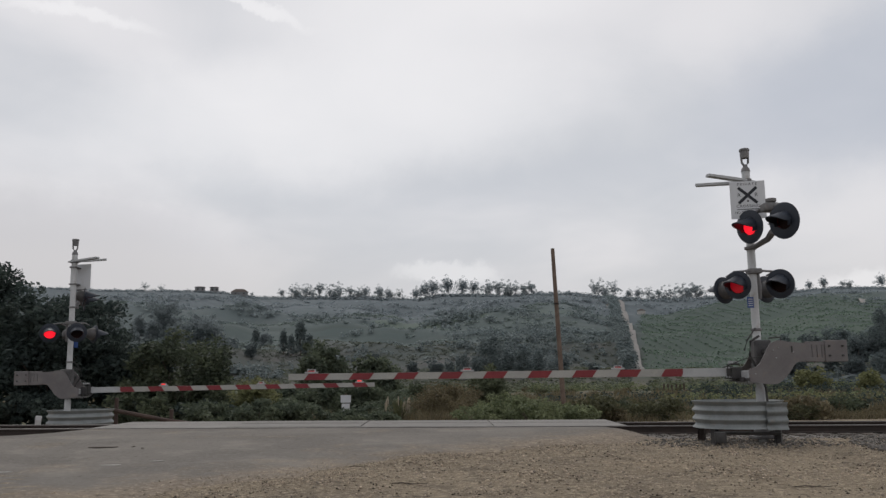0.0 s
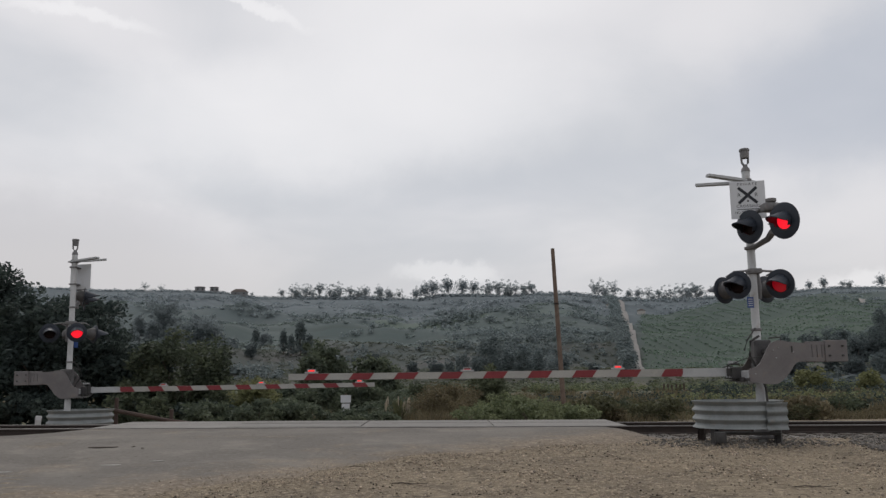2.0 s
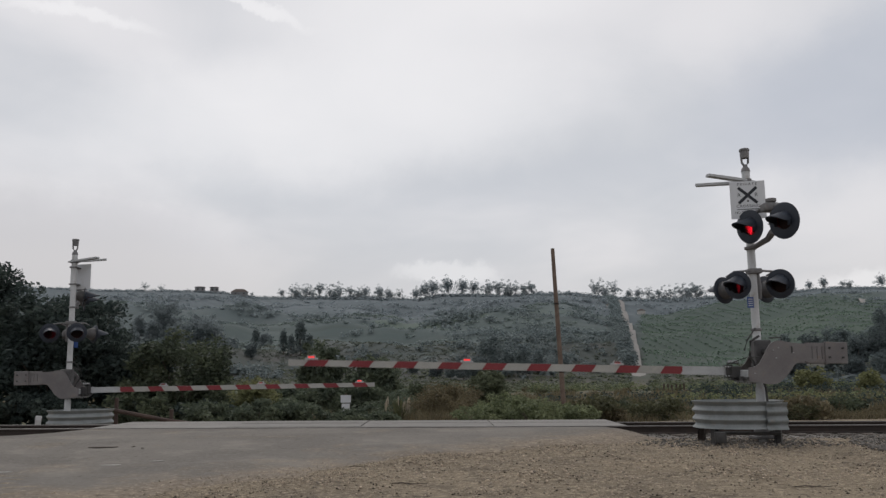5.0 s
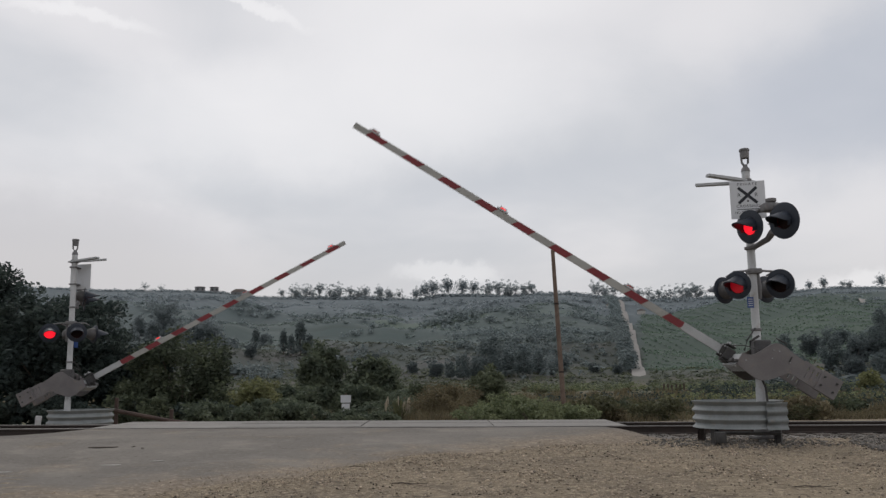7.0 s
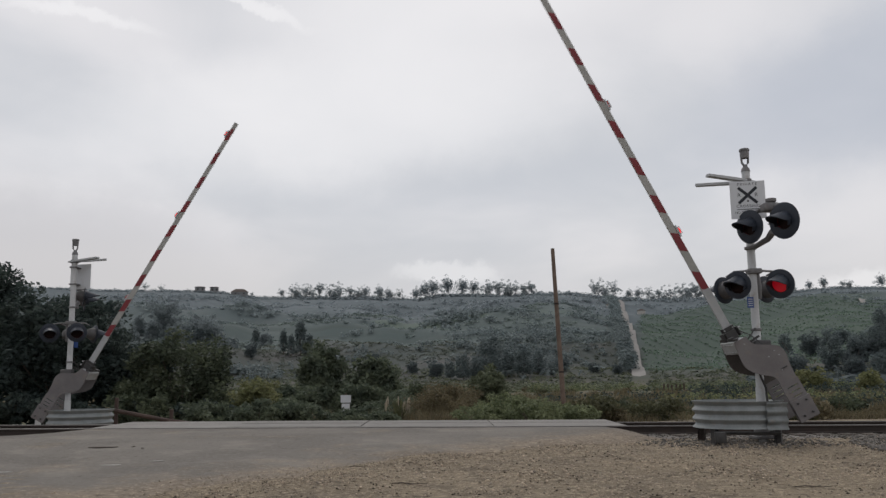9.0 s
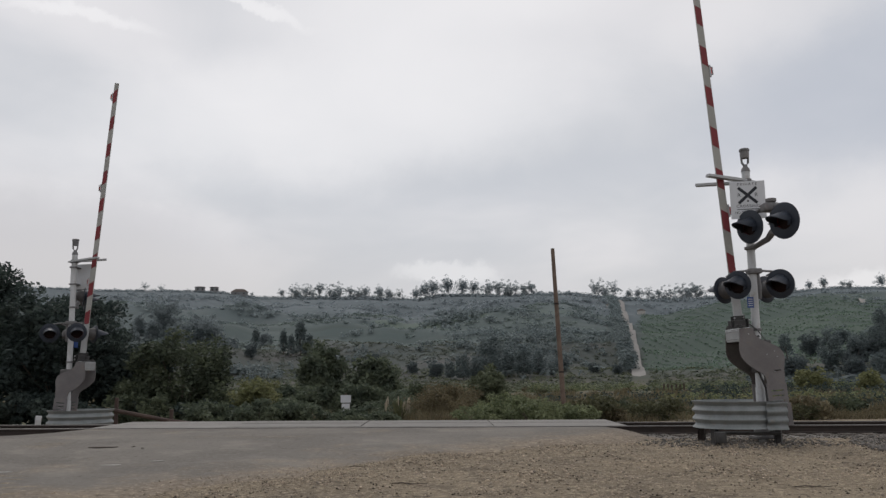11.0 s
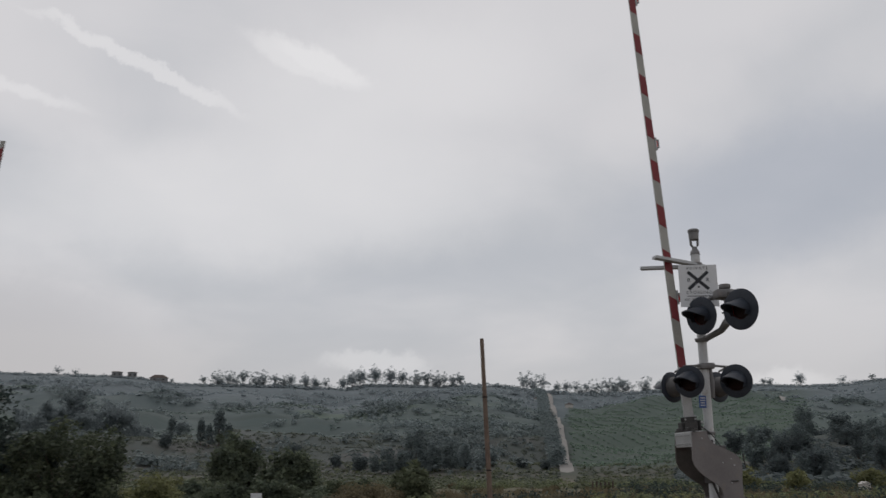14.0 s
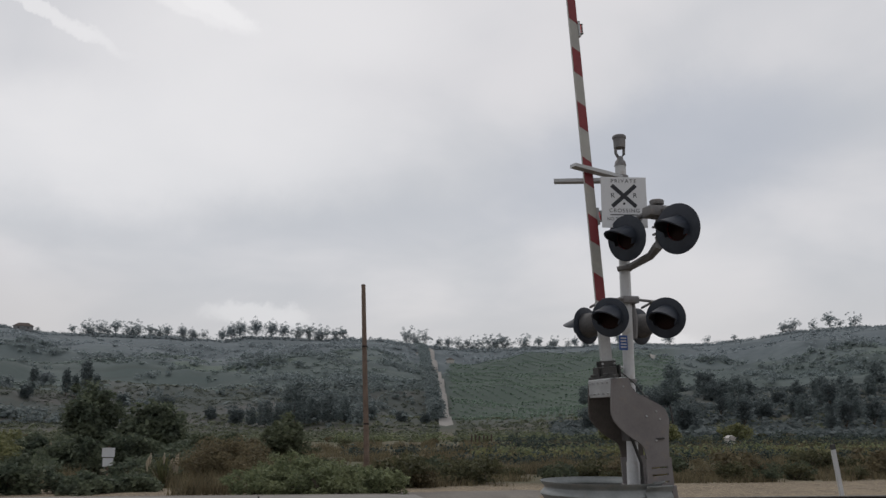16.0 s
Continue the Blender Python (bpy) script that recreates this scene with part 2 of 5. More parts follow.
DRY_GRASS = leaf_material("dry_grass_blades", (0.098, 0.086, 0.055), (0.19, 0.168, 0.108), 0.3)
PLUME = leaf_material("cream_plumes", (0.38, 0.34, 0.27), (0.5, 0.46, 0.38), 2)


def asphalt_material():
    """Old grey asphalt, dusted over with dirt along its broken outer edge."""
    m = bpy.data.materials.new("worn_asphalt")
    m.use_nodes = True
    g = Graph(m.node_tree)
    bsdf = next(n for n in g.t.nodes if n.type == "BSDF_PRINCIPLED")
    at = g.node("ShaderNodeTexCoord").outputs["Object"]
    big, mid, small = g.noise(at, 0.45, 5), g.noise(at, 3.0, 5, 0.65), g.noise(at, 12.0, 6, 0.78)
    grey = g.mix(g.ramp(big, 0.35, 0.65), (0.135, 0.122, 0.108), (0.176, 0.160, 0.141))
    grey = g.mix(g.math("MULTIPLY", g.ramp(small, 0.52, 0.60), 0.45), grey, (0.225, 0.210, 0.188))
    grey = g.mix(g.math("MULTIPLY", g.ramp(g.noise(at, 9.0, 6, 0.8), 0.56, 0.63), 0.6), grey, (0.062, 0.056, 0.050))
    grey = g.mix(g.math("MULTIPLY", g.ramp(g.noise(at, 0.9, 6, 0.72), 0.54, 0.64), 0.45), grey, (0.235, 0.215, 0.185))
    dust = g.mix(g.ramp(big, 0.35, 0.65), (0.172, 0.138, 0.104), (0.220, 0.178, 0.132))
    dust = g.mix(g.math("MULTIPLY", g.ramp(small, 0.52, 0.60), 0.75), dust, (0.37, 0.31, 0.235))
    dust = g.mix(g.math("MULTIPLY", g.ramp(g.noise(at, 8.0, 6, 0.8), 0.55, 0.62), 0.85), dust, (0.055, 0.044, 0.034))
    off = g.vec("DOT_PRODUCT", g.vec("SUBTRACT", at, (-3.6, 9.0, 0.0)), (0.672, -0.740, 0.0))
    off = g.math("ADD", off, g.math("MULTIPLY", g.math("SUBTRACT", g.noise(at, 1.3, 6, 0.75), 0.5), 5.0))
    f = g.ramp(off, -2.6, -0.5)
    f = g.math("MAXIMUM", f, g.math("MULTIPLY", g.ramp(g.noise(at, 0.7, 6, 0.75), 0.53, 0.66), 0.55))
    g.put(bsdf.inputs["Base Color"], g.mix(f, grey, dust))
    bsdf.inputs["Roughness"].default_value = 0.92
    bsdf.inputs["Specular IOR Level"].default_value = 0.25
    b = g.node("ShaderNodeBump", Strength=0.6, Distance=0.015, Height=g.math("ADD", small, mid))
    g.put(bsdf.inputs["Normal"], b.outputs[0])
    return m


def ground_material():
    """Bare dirt by the track, dry grass beyond it, scrub soil on the hills with the haze put into its colour."""
    m = bpy.data.materials.new("ground_soil")
    m.use_nodes = True
    g = Graph(m.node_tree)
    bsdf = next(n for n in g.t.nodes if n.type == "BSDF_PRINCIPLED")
    at = g.node("ShaderNodeTexCoord").outputs["Object"]
    xyz = g.node("ShaderNodeSeparateXYZ", Vector=at).outputs
    big, mid, small = g.noise(at, 0.35, 5), g.noise(at, 1.6, 6, 0.7), g.noise(at, 11.0, 6, 0.78)
    dirt = g.mix(g.ramp(big, 0.35, 0.65), (0.200, 0.162, 0.116), (0.262, 0.213, 0.150))
    dirt = g.mix(g.math("MULTIPLY", g.ramp(mid, 0.50, 0.60), 0.75), dirt, (0.112, 0.087, 0.066))
    dirt = g.mix(g.math("MULTIPLY", g.ramp(g.noise(at, 3.2, 5, 0.7), 0.54, 0.60), 0.6), dirt, (0.30, 0.25, 0.185))
    dirt = g.mix(g.math("MULTIPLY", g.ramp(small, 0.52, 0.60), 0.75), dirt, (0.44, 0.37, 0.268))
    dirt = g.mix(g.math("MULTIPLY", g.ramp(g.noise(at, 8.0, 6, 0.8), 0.55, 0.62), 0.85), dirt, (0.055, 0.044, 0.034))
    dirt = g.mix(g.math("MULTIPLY", g.ramp(g.noise(at, 40.0, 4, 0.8), 0.55, 0.62), 0.6), dirt, (0.075, 0.06, 0.047))
    field = g.mix(g.ramp(g.noise(at, 0.09, 6, 0.6), 0.4, 0.6), (0.120, 0.102, 0.070), (0.085, 0.090, 0.055))
    field = g.mix(g.math("MULTIPLY", g.ramp(mid, 0.45, 0.7), 0.5), field, (0.18, 0.152, 0.105))
    # distance haze mixed into the soil colour: paler and bluer from lower to upper
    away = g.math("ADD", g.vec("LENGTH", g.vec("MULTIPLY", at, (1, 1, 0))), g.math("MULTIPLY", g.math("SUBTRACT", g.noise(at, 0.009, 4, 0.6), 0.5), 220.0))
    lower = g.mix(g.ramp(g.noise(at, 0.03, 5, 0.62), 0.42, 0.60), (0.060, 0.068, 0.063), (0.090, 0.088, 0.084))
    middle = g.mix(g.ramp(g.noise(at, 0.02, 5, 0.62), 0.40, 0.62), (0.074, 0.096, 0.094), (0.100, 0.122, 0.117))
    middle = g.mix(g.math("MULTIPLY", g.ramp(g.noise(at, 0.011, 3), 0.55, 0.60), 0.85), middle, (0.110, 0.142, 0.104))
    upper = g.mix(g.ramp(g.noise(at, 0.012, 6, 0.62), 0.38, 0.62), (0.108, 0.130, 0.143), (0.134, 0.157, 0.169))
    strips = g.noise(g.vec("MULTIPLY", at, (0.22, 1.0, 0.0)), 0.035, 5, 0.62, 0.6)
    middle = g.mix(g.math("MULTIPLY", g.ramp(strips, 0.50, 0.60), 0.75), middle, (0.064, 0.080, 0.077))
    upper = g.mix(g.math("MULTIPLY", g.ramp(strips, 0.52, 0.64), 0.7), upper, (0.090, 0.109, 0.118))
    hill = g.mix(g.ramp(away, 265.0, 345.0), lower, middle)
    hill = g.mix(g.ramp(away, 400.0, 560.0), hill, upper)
    hill = g.mix(g.math("MULTIPLY", g.ramp(g.noise(at, 0.22, 5, 0.7), 0.47, 0.60), 0.3), hill, (0.072, 0.091, 0.092))
    side = g.math("DIVIDE", xyz[0], xyz[1])
    grove = g.math("MULTIPLY", g.math("MULTIPLY", g.ramp(side, 0.232, 0.244), g.math("SUBTRACT", 1.0, g.ramp(side, 0.50, 0.56))), g.math("MULTIPLY", g.ramp(xyz[1], 205.0, 225.0), g.math("SUBTRACT", 1.0, g.ramp(xyz[1], 560.0, 600.0))))
    hill = g.mix(g.math("MULTIPLY", grove, 0.8), hill, (0.070, 0.094, 0.078))
    wander = g.math("MULTIPLY", g.math("SUBTRACT", big, 0.5), 8.0)
    y = g.math("ADD", xyz[1], wander)
    colour = g.mix(g.ramp(y, 30.0, 36.0), dirt, field)
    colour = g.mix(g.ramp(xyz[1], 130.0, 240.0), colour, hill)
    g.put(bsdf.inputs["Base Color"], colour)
    bsdf.inputs["Roughness"].default_value = 0.95
    bsdf.inputs["Specular IOR Level"].default_value = 0.2
    h = g.math("ADD", g.math("MULTIPLY", mid, 2.0), small)
    b = g.node("ShaderNodeBump", Strength=g.math("MULTIPLY", g.math("SUBTRACT", 1.0, g.ramp(xyz[1], 24.0, 60.0)), 0.8), Distance=0.05, Height=h)
    g.put(bsdf.inputs["Normal"], b.outputs[0])
    return m


ASPHALT, SOIL = asphalt_material(), ground_material()

# ---- mesh building ----


def shape(verts, faces):
    return [Vector(v) for v in verts], [tuple(f) for f in faces]


def joined(*shapes):
    verts, faces = [], []
    for v, f in shapes:
        n = len(verts)
        verts += v
        faces += [tuple(i + n for i in face) for face in f]
    return verts, faces


def moved(s, m):
    return [m @ v for v in s[0]], s[1]


def box(x0, x1, y0, y1, z0, z1, bevel=0.0):
    if bevel:
        bm = bmesh.new()
        bmesh.ops.create_cube(bm, size=1.0)
        for v in bm.verts:
            v.co = ((x0 + x1) / 2 + v.co.x * (x1 - x0), (y0 + y1) / 2 + v.co.y * (y1 - y0), (z0 + z1) / 2 + v.co.z * (z1 - z0))
        bmesh.ops.bevel(bm, geom=bm.edges[:], offset=bevel, segments=2, affect="EDGES", profile=0.5)
        bm.verts.index_update()
        s = shape([v.co.copy() for v in bm.verts], [[v.index for v in f.verts] for f in bm.faces])
        bm.free()
        return s
    v = [(x, y, z) for x in (x0, x1) for y in (y0, y1) for z in (z0, z1)]
    return shape(v, [(0, 1, 3, 2), (4, 6, 7, 5), (0, 4, 5, 1), (2, 3, 7, 6), (0, 2, 6, 4), (1, 5, 7, 3)])


def prism(outline, y0, y1):
    """An outline of (x, z), drawn clockwise or not, thickened from y0 to y1."""
    n = len(outline)
    v = [(x, y0, z) for x, z in outline] + [(x, y1, z) for x, z in outline]
    area = sum(outline[i][0] * outline[(i + 1) % n][1] - outline[(i + 1) % n][0] * outline[i][1] for i in range(n))
    faces = [tuple(range(n)), tuple(range(2 * n - 1, n - 1, -1))]
    faces += [(i, i + n, (i + 1) % n + n, (i + 1) % n) for i in range(n)]
    if area < 0:
        faces = [f[::-1] for f in faces]
    return shape(v, faces)


def lathe(profile, n=24, cap0=False, cap1=False):
    """A profile of (radius, z) turned about z."""
    v = [(r * math.cos(2 * math.pi * k / n), r * math.sin(2 * math.pi * k / n), z) for r, z in profile for k in range(n)]
    f = [(i * n + k, i * n + (k + 1) % n, (i + 1) * n + (k + 1) % n, (i + 1) * n + k) for i in range(len(profile) - 1) for k in range(n)]
    if cap0:
        f.append(tuple(range(n - 1, -1, -1)))
    if cap1:
        f.append(tuple((len(profile) - 1) * n + k for k in range(n)))
    return shape(v, f)


def tube(points, radii, n=8):
    """A round bar through the points."""
    points = [Vector(p) for p in points]
    if not isinstance(radii, (list, tuple)):
        radii = [radii] * len(points)
    v = []
    for i, p in enumerate(points):
        way = (points[min(i + 1, len(points) - 1)] - points[max(i - 1, 0)]).normalized()
        a = way.cross(Vector((0, 0, 1)) if abs(way.z) < 0.9 else Vector((1, 0, 0))).normalized()
        b = way.cross(a)
        v += [p + radii[i] * (a * math.cos(2 * math.pi * k / n) + b * math.sin(2 * math.pi * k / n)) for k in range(n)]
    f = [(i * n + k, (i + 1) * n + k, (i + 1) * n + (k + 1) % n, i * n + (k + 1) % n) for i in range(len(points) - 1) for k in range(n)]
    f += [tuple(range(n)), tuple((len(points) - 1) * n + k for k in range(n - 1, -1, -1))]
    return shape(v, f)


def mesh_of(name, s, mat, smooth=False):
    me = bpy.data.meshes.new(name)
    me.from_pydata([tuple(v) for v in s[0]], [], s[1])
    for x in mat if isinstance(mat, (list, tuple)) else [mat]:
        me.materials.append(x)
    if smooth:
        me.shade_smooth()
        me.set_sharp_from_angle(angle=radians(35))
    me.update()
    return me


def part(name, s, mat, parent=None, label="", smooth=False, place=None):
    """One mesh object under a thing or a part."""
    ob = new(name, s if isinstance(s, bpy.types.Mesh) else mesh_of(name, s, mat, smooth))
    ob.parent = parent
    if place is not None:
        ob.matrix_basis = place
    if label:
        ob["label"] = label
    return ob


def thing(name, label, category, place=None, group="", kind=""):
    ob = new(name)
    ob.empty_display_size = 0.2
    if place is not None:
        ob.matrix_basis = place
    return tagged(ob, label, category, group, kind)


def cloud_mesh(name, verts, faces, mat):
    """A large mesh from arrays."""
    me = bpy.data.meshes.new(name)
    verts, faces = np.asarray(verts, np.float32), np.asarray(faces, np.int32)
    me.vertices.add(len(verts))
    me.vertices.foreach_set("co", verts.ravel())
    k = faces.shape[1]
    me.loops.add(faces.size)
    me.loops.foreach_set("vertex_index", faces.ravel())
    me.polygons.add(len(faces))
    me.polygons.foreach_set("loop_start", np.arange(len(faces), dtype=np.int32) * k)
    me.materials.append(mat)
    me.update(calc_edges=True)
    return me

# ---- ground, road and track ----
RIDGE_AZ = [-90, -30.6, -21.9, -16.1, -13.95, -12.1, -5.1, -1.3, 0.24, 6.3, 8.6, 12.3, 15.2, 22.7, 24.65, 28, 29.5, 33, 35.3, 38.5, 60, 90]
RIDGE_UP = [0.10, 0.1012, 0.0979, 0.0986, 0.0972, 0.0922, 0.0916, 0.0878, 0.0934, 0.0921, 0.0924, 0.0853, 0.0816, 0.0848, 0.088, 0.0846, 0.0847, 0.0893, 0.0959, 0.0984, 0.095, 0.09]
ROAD_R, ROAD_AZ = [205, 235, 320, 430, 680, 752], [13.1, 12.98, 12.78, 12.55, 12.17, 12.0]
RIDGE_R, FOOT_R = 760.0, 190.0


def waves(x, y, size, seed):
    """Gentle rolling of about unit height."""
    rng = np.random.default_rng(seed)
    out = 0
    for _ in range(7):
        a, p, k = rng.uniform(0, 2 * np.pi), rng.uniform(0, 2 * np.pi), rng.uniform(0.6, 2.2) / size
        out = out + np.sin(2 * np.pi * k * (x * np.cos(a) + y * np.sin(a)) + p) / 3.0
    return out


def track_height(x):
    return 0.04 - 0.0094 * np.clip(x, -40, 40)


def height(x, y):
    """The ground's height."""
    x, y = np.asarray(x, float), np.asarray(y, float)
    z = np.interp(y, [-300, -5, 4, 9, 14, 16.2, 17.0, 21.6, 22.4, 24.6, 31, 45, 90, 190],
                  [-2.0, -0.36, -0.30, -0.22, -0.10, -0.07, -0.26, -0.26, -0.22, -0.55, -0.62, -1.2, -1.3, -1.0])
    z = z - 0.0094 * np.clip(x, -40, 40) * np.clip((34 - y) / 10, 0, 1) * np.clip((y + 30) / 30, 0, 1)
    z = z + 0.03 * waves(x, y, 4.0, 3) * np.clip((17 - y) / 4, 0, 1) + 0.12 * waves(x, y, 9.0, 4) * np.clip((y - 33) / 10, 0, 1)
    r, az = np.hypot(x, y), np.degrees(np.arctan2(x, y))
    top = 1.15 + RIDGE_R * np.interp(az, RIDGE_AZ, RIDGE_UP)
    s = np.clip((r - FOOT_R) / (RIDGE_R - FOOT_R), 0, 1)
    hill = (top + 1.0) * s ** 1.12 + np.sin(np.pi * s) * (4.0 * waves(x, y, 130.0, 8) + 1.4 * waves(x, y, 45.0, 9))
    hill = hill * (1 - 0.45 * np.clip((r - RIDGE_R - 15) / 500, 0, 1))
    return z + hill * (np.clip((y + 40) / 120, 0, 1))


def ground_at(x, y):
    return float(height(x, y))


def polar(az, r):
    """Plan place at a bearing counted from the road's axis, 1.55 degrees right of +y."""
    return r * math.sin(radians(az + 1.55)), r * math.cos(radians(az + 1.55))


def make_ground():
    near = np.arange(-16, 16.01, 0.5)
    side = np.concatenate([16 + np.cumsum(np.geomspace(0.7, 9, 40)), [0]])[:-1]
    side = np.concatenate([side, np.arange(side[-1] + 10, 800, 10), [850, 950, 1100, 1400, 2000, 3000]])
    xs = np.concatenate([-side[::-1], near, side])
    ys = np.concatenate([[-1500, -700, -300, -120, -60, -30, -15, -8], np.arange(-4, 36, 0.5), 36 + np.cumsum(np.geomspace(0.6, 9, 40))])
    ys = np.concatenate([ys, np.arange(ys[-1] + 9, 830, 9), [850, 900, 1000, 1200, 1600, 2200, 3200]])
    gx, gy = np.meshgrid(xs, ys)
    v = np.stack([gx, gy, height(gx, gy)], -1).reshape(-1, 3)
    n = len(xs)
    i = (np.arange(len(ys) - 1)[:, None] * n + np.arange(n - 1)).ravel()
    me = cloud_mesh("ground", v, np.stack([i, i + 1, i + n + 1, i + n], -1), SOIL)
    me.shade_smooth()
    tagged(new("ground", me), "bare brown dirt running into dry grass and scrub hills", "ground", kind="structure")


make_ground()


def make_road():
    """Worn asphalt that comes in from one side, meets the track and drops away beyond it."""
    def sheet(name, ys, left, right, top, label):
        v, f, cols = [], [], 60
        for y in ys:
            x0 = np.interp(y, *left) + 0.22 * noise.noise((y * 1.7, 3.1, 0)) + 0.1 * noise.noise((y * 6, 1.1, 0))
            x1 = np.interp(y, *right) + 0.35 * noise.noise((y * 1.3, 9.3, 0)) + 0.12 * noise.noise((y * 7, 5.1, 0))
            for k in range(cols + 1):
                u = k / cols
                x = x0 + (x1 - x0) * u
                lip = min(1, min(u, 1 - u) * (x1 - x0) / 0.8)
                g = ground_at(x, y)
                side = min(1, min(u, 1 - u) * (x1 - x0) / 1.5)
                v.append((x, y, g + (top(x, y) - g) * (side * side * (3 - 2 * side)) + 0.04 * lip - 0.032))
        for r in range(len(ys) - 1):
            f += [(r * (cols + 1) + k, r * (cols + 1) + k + 1, (r + 1) * (cols + 1) + k + 1, (r + 1) * (cols + 1) + k) for k in range(cols)]
        ob = new(name, mesh_of(name, shape(v, f), ASPHALT, True))
        return tagged(ob, label, "road", kind="structure")

    def approach(x, y):
        g = ground_at(x, min(y, 16.2))
        u = min(1, max(0, (y - 12.5) / 5.0))
        return max(ground_at(x, y), g * (1 - u) + (float(track_height(x)) - 0.026) * u)

    sheet("road", np.linspace(-3, 18.37, 66), ([-3, 9, 12, 15, 16.3, 17.4, 18.4], [-40, -34, -17, -12.0, -10.8, -9.9, -9.6]),
          ([-3, 0, 6, 9, 11, 12.5, 14, 15, 16, 17.4], [-14, -11, -6, -3.6, -2.0, -0.9, 0.9, 3.0, 4.3, 4.5]), approach,
          "worn grey asphalt road with dusty gravel edges at the crossing")

    def leaving(x, y):
        return float(np.interp(y, [21, 22, 25, 30], [track_height(x) - 0.012, track_height(x) - 0.05, -0.50, -0.60])) + 0.0

    sheet("road", np.arange(21.08, 29, 0.33), ([21, 24, 29], [-8.8, -7.5, -5]), ([21, 24, 29], [4.2, 6, 10]), leaving,
          "grey asphalt road dropping away beyond the track")


make_road()


def rail_profile(head):
    """Half outlines of a rail: the worn head, or the web and foot."""
    if head:
        return [(-0.035, -0.022), (-0.036, -0.004), (-0.028, 0.0), (0.028, 0.0), (0.036, -0.004), (0.035, -0.022)]
    return [(-0.035, -0.022), (0.035, -0.022), (0.03, -0.045), (0.009, -0.055), (0.009, -0.135), (0.03, -0.15), (0.07, -0.16), (0.07, -0.172),
            (-0.07, -0.172), (-0.07, -0.16), (-0.03, -0.15), (-0.009, -0.135), (-0.009, -0.055), (-0.03, -0.045)]


def make_track():
    track = thing("railway_track", "single railway track with rusty rails, timber ties and grey ballast", "railway track", kind="structure")
    for y in (18.45, 19.95):
        for head, mat, name, label in ((True, RAIL_TOP, "rail_head", "dull worn rail head"), (False, RUST, "rail", "rusty brown steel rail")):
            out = rail_profile(head)
            v, f, n = [], [], len(out)
            stops = [-400, -40, 40, 400]
            for x in stops:
                v += [(x, y + a, float(track_height(x)) + b) for a, b in out]
            for i in range(len(stops) - 1):
                f += [(i * n + k, i * n + (k + 1) % n, (i + 1) * n + (k + 1) % n, (i + 1) * n + k) for k in range(n)]
            part(name, shape(v, f), mat, track, label)
    tie = mesh_of("tie", box(-0.115, 0.115, -1.3, 1.3, -0.16, 0, 0.012), TIE)
    for k in range(-52, 60):
        x = k * 0.52
        if -8.6 < x < 4.6:
            continue
        part("tie", tie, None, track, place=pose(x + random.uniform(-0.02, 0.02), 19.2, float(track_height(x)) - 0.175, 0, 0, random.uniform(-1.5, 1.5)))
    return track


make_track()


def ballast_bed():
    """The trapezoid of crushed stone under the ties, with loose stones on it."""
    v, f = [], []
    out = [(-2.9, -0.36), (-1.75, -0.20), (1.75, -0.20), (3.0, -0.42)]
    for i, x in enumerate((-400, -60, -30, -9.3, 4.6, 30, 60, 400)):
        v += [(x, 19.2 + a, float(track_height(x)) + b) for a, b in out]
    for i in range(7):
        f += [(i * 4 + k, i * 4 + k + 1, i * 4 + k + 5, i * 4 + k + 4) for k in range(3)]
    tagged(new("ballast_bed", mesh_of("ballast_bed", shape(v, [q[::-1] for q in f]), STONE)), "grey crushed stone bed under the railway track", "ballast", kind="structure")


ballast_bed()


def stones(name, spots, sizes, mat, label, category, seed):
    """Loose angular stones, joined."""
    rng = np.random.default_rng(seed)
    base = np.array([(1, 0, 0), (-1, 0, 0), (0, 1, 0), (0, -1, 0), (0, 0, 1), (0, 0, -1)], float)
    tri = np.array([(0, 2, 4), (2, 1, 4), (1, 3, 4), (3, 0, 4), (2, 0, 5), (1, 2, 5), (3, 1, 5), (0, 3, 5)])
    n = len(spots)
    jit = base[None] * rng.uniform(0.55, 1.25, (n, 6, 1)) + rng.normal(0, 0.18, (n, 6, 3))
    a = rng.uniform(0, 2 * np.pi, n)
    c, s = np.cos(a)[:, None], np.sin(a)[:, None]
    x, y = jit[..., 0] * c - jit[..., 1] * s, jit[..., 0] * s + jit[..., 1] * c
    v = np.stack([x, y, jit[..., 2] * 0.65], -1) * np.asarray(sizes)[:, None, None] + np.asarray(spots)[:, None]
    f = tri[None] + 6 * np.arange(n)[:, None, None]
    me = cloud_mesh(name, v.reshape(-1, 3), f.reshape(-1, 3), mat)
    return tagged(new(name, me), label, category, kind="stuff")


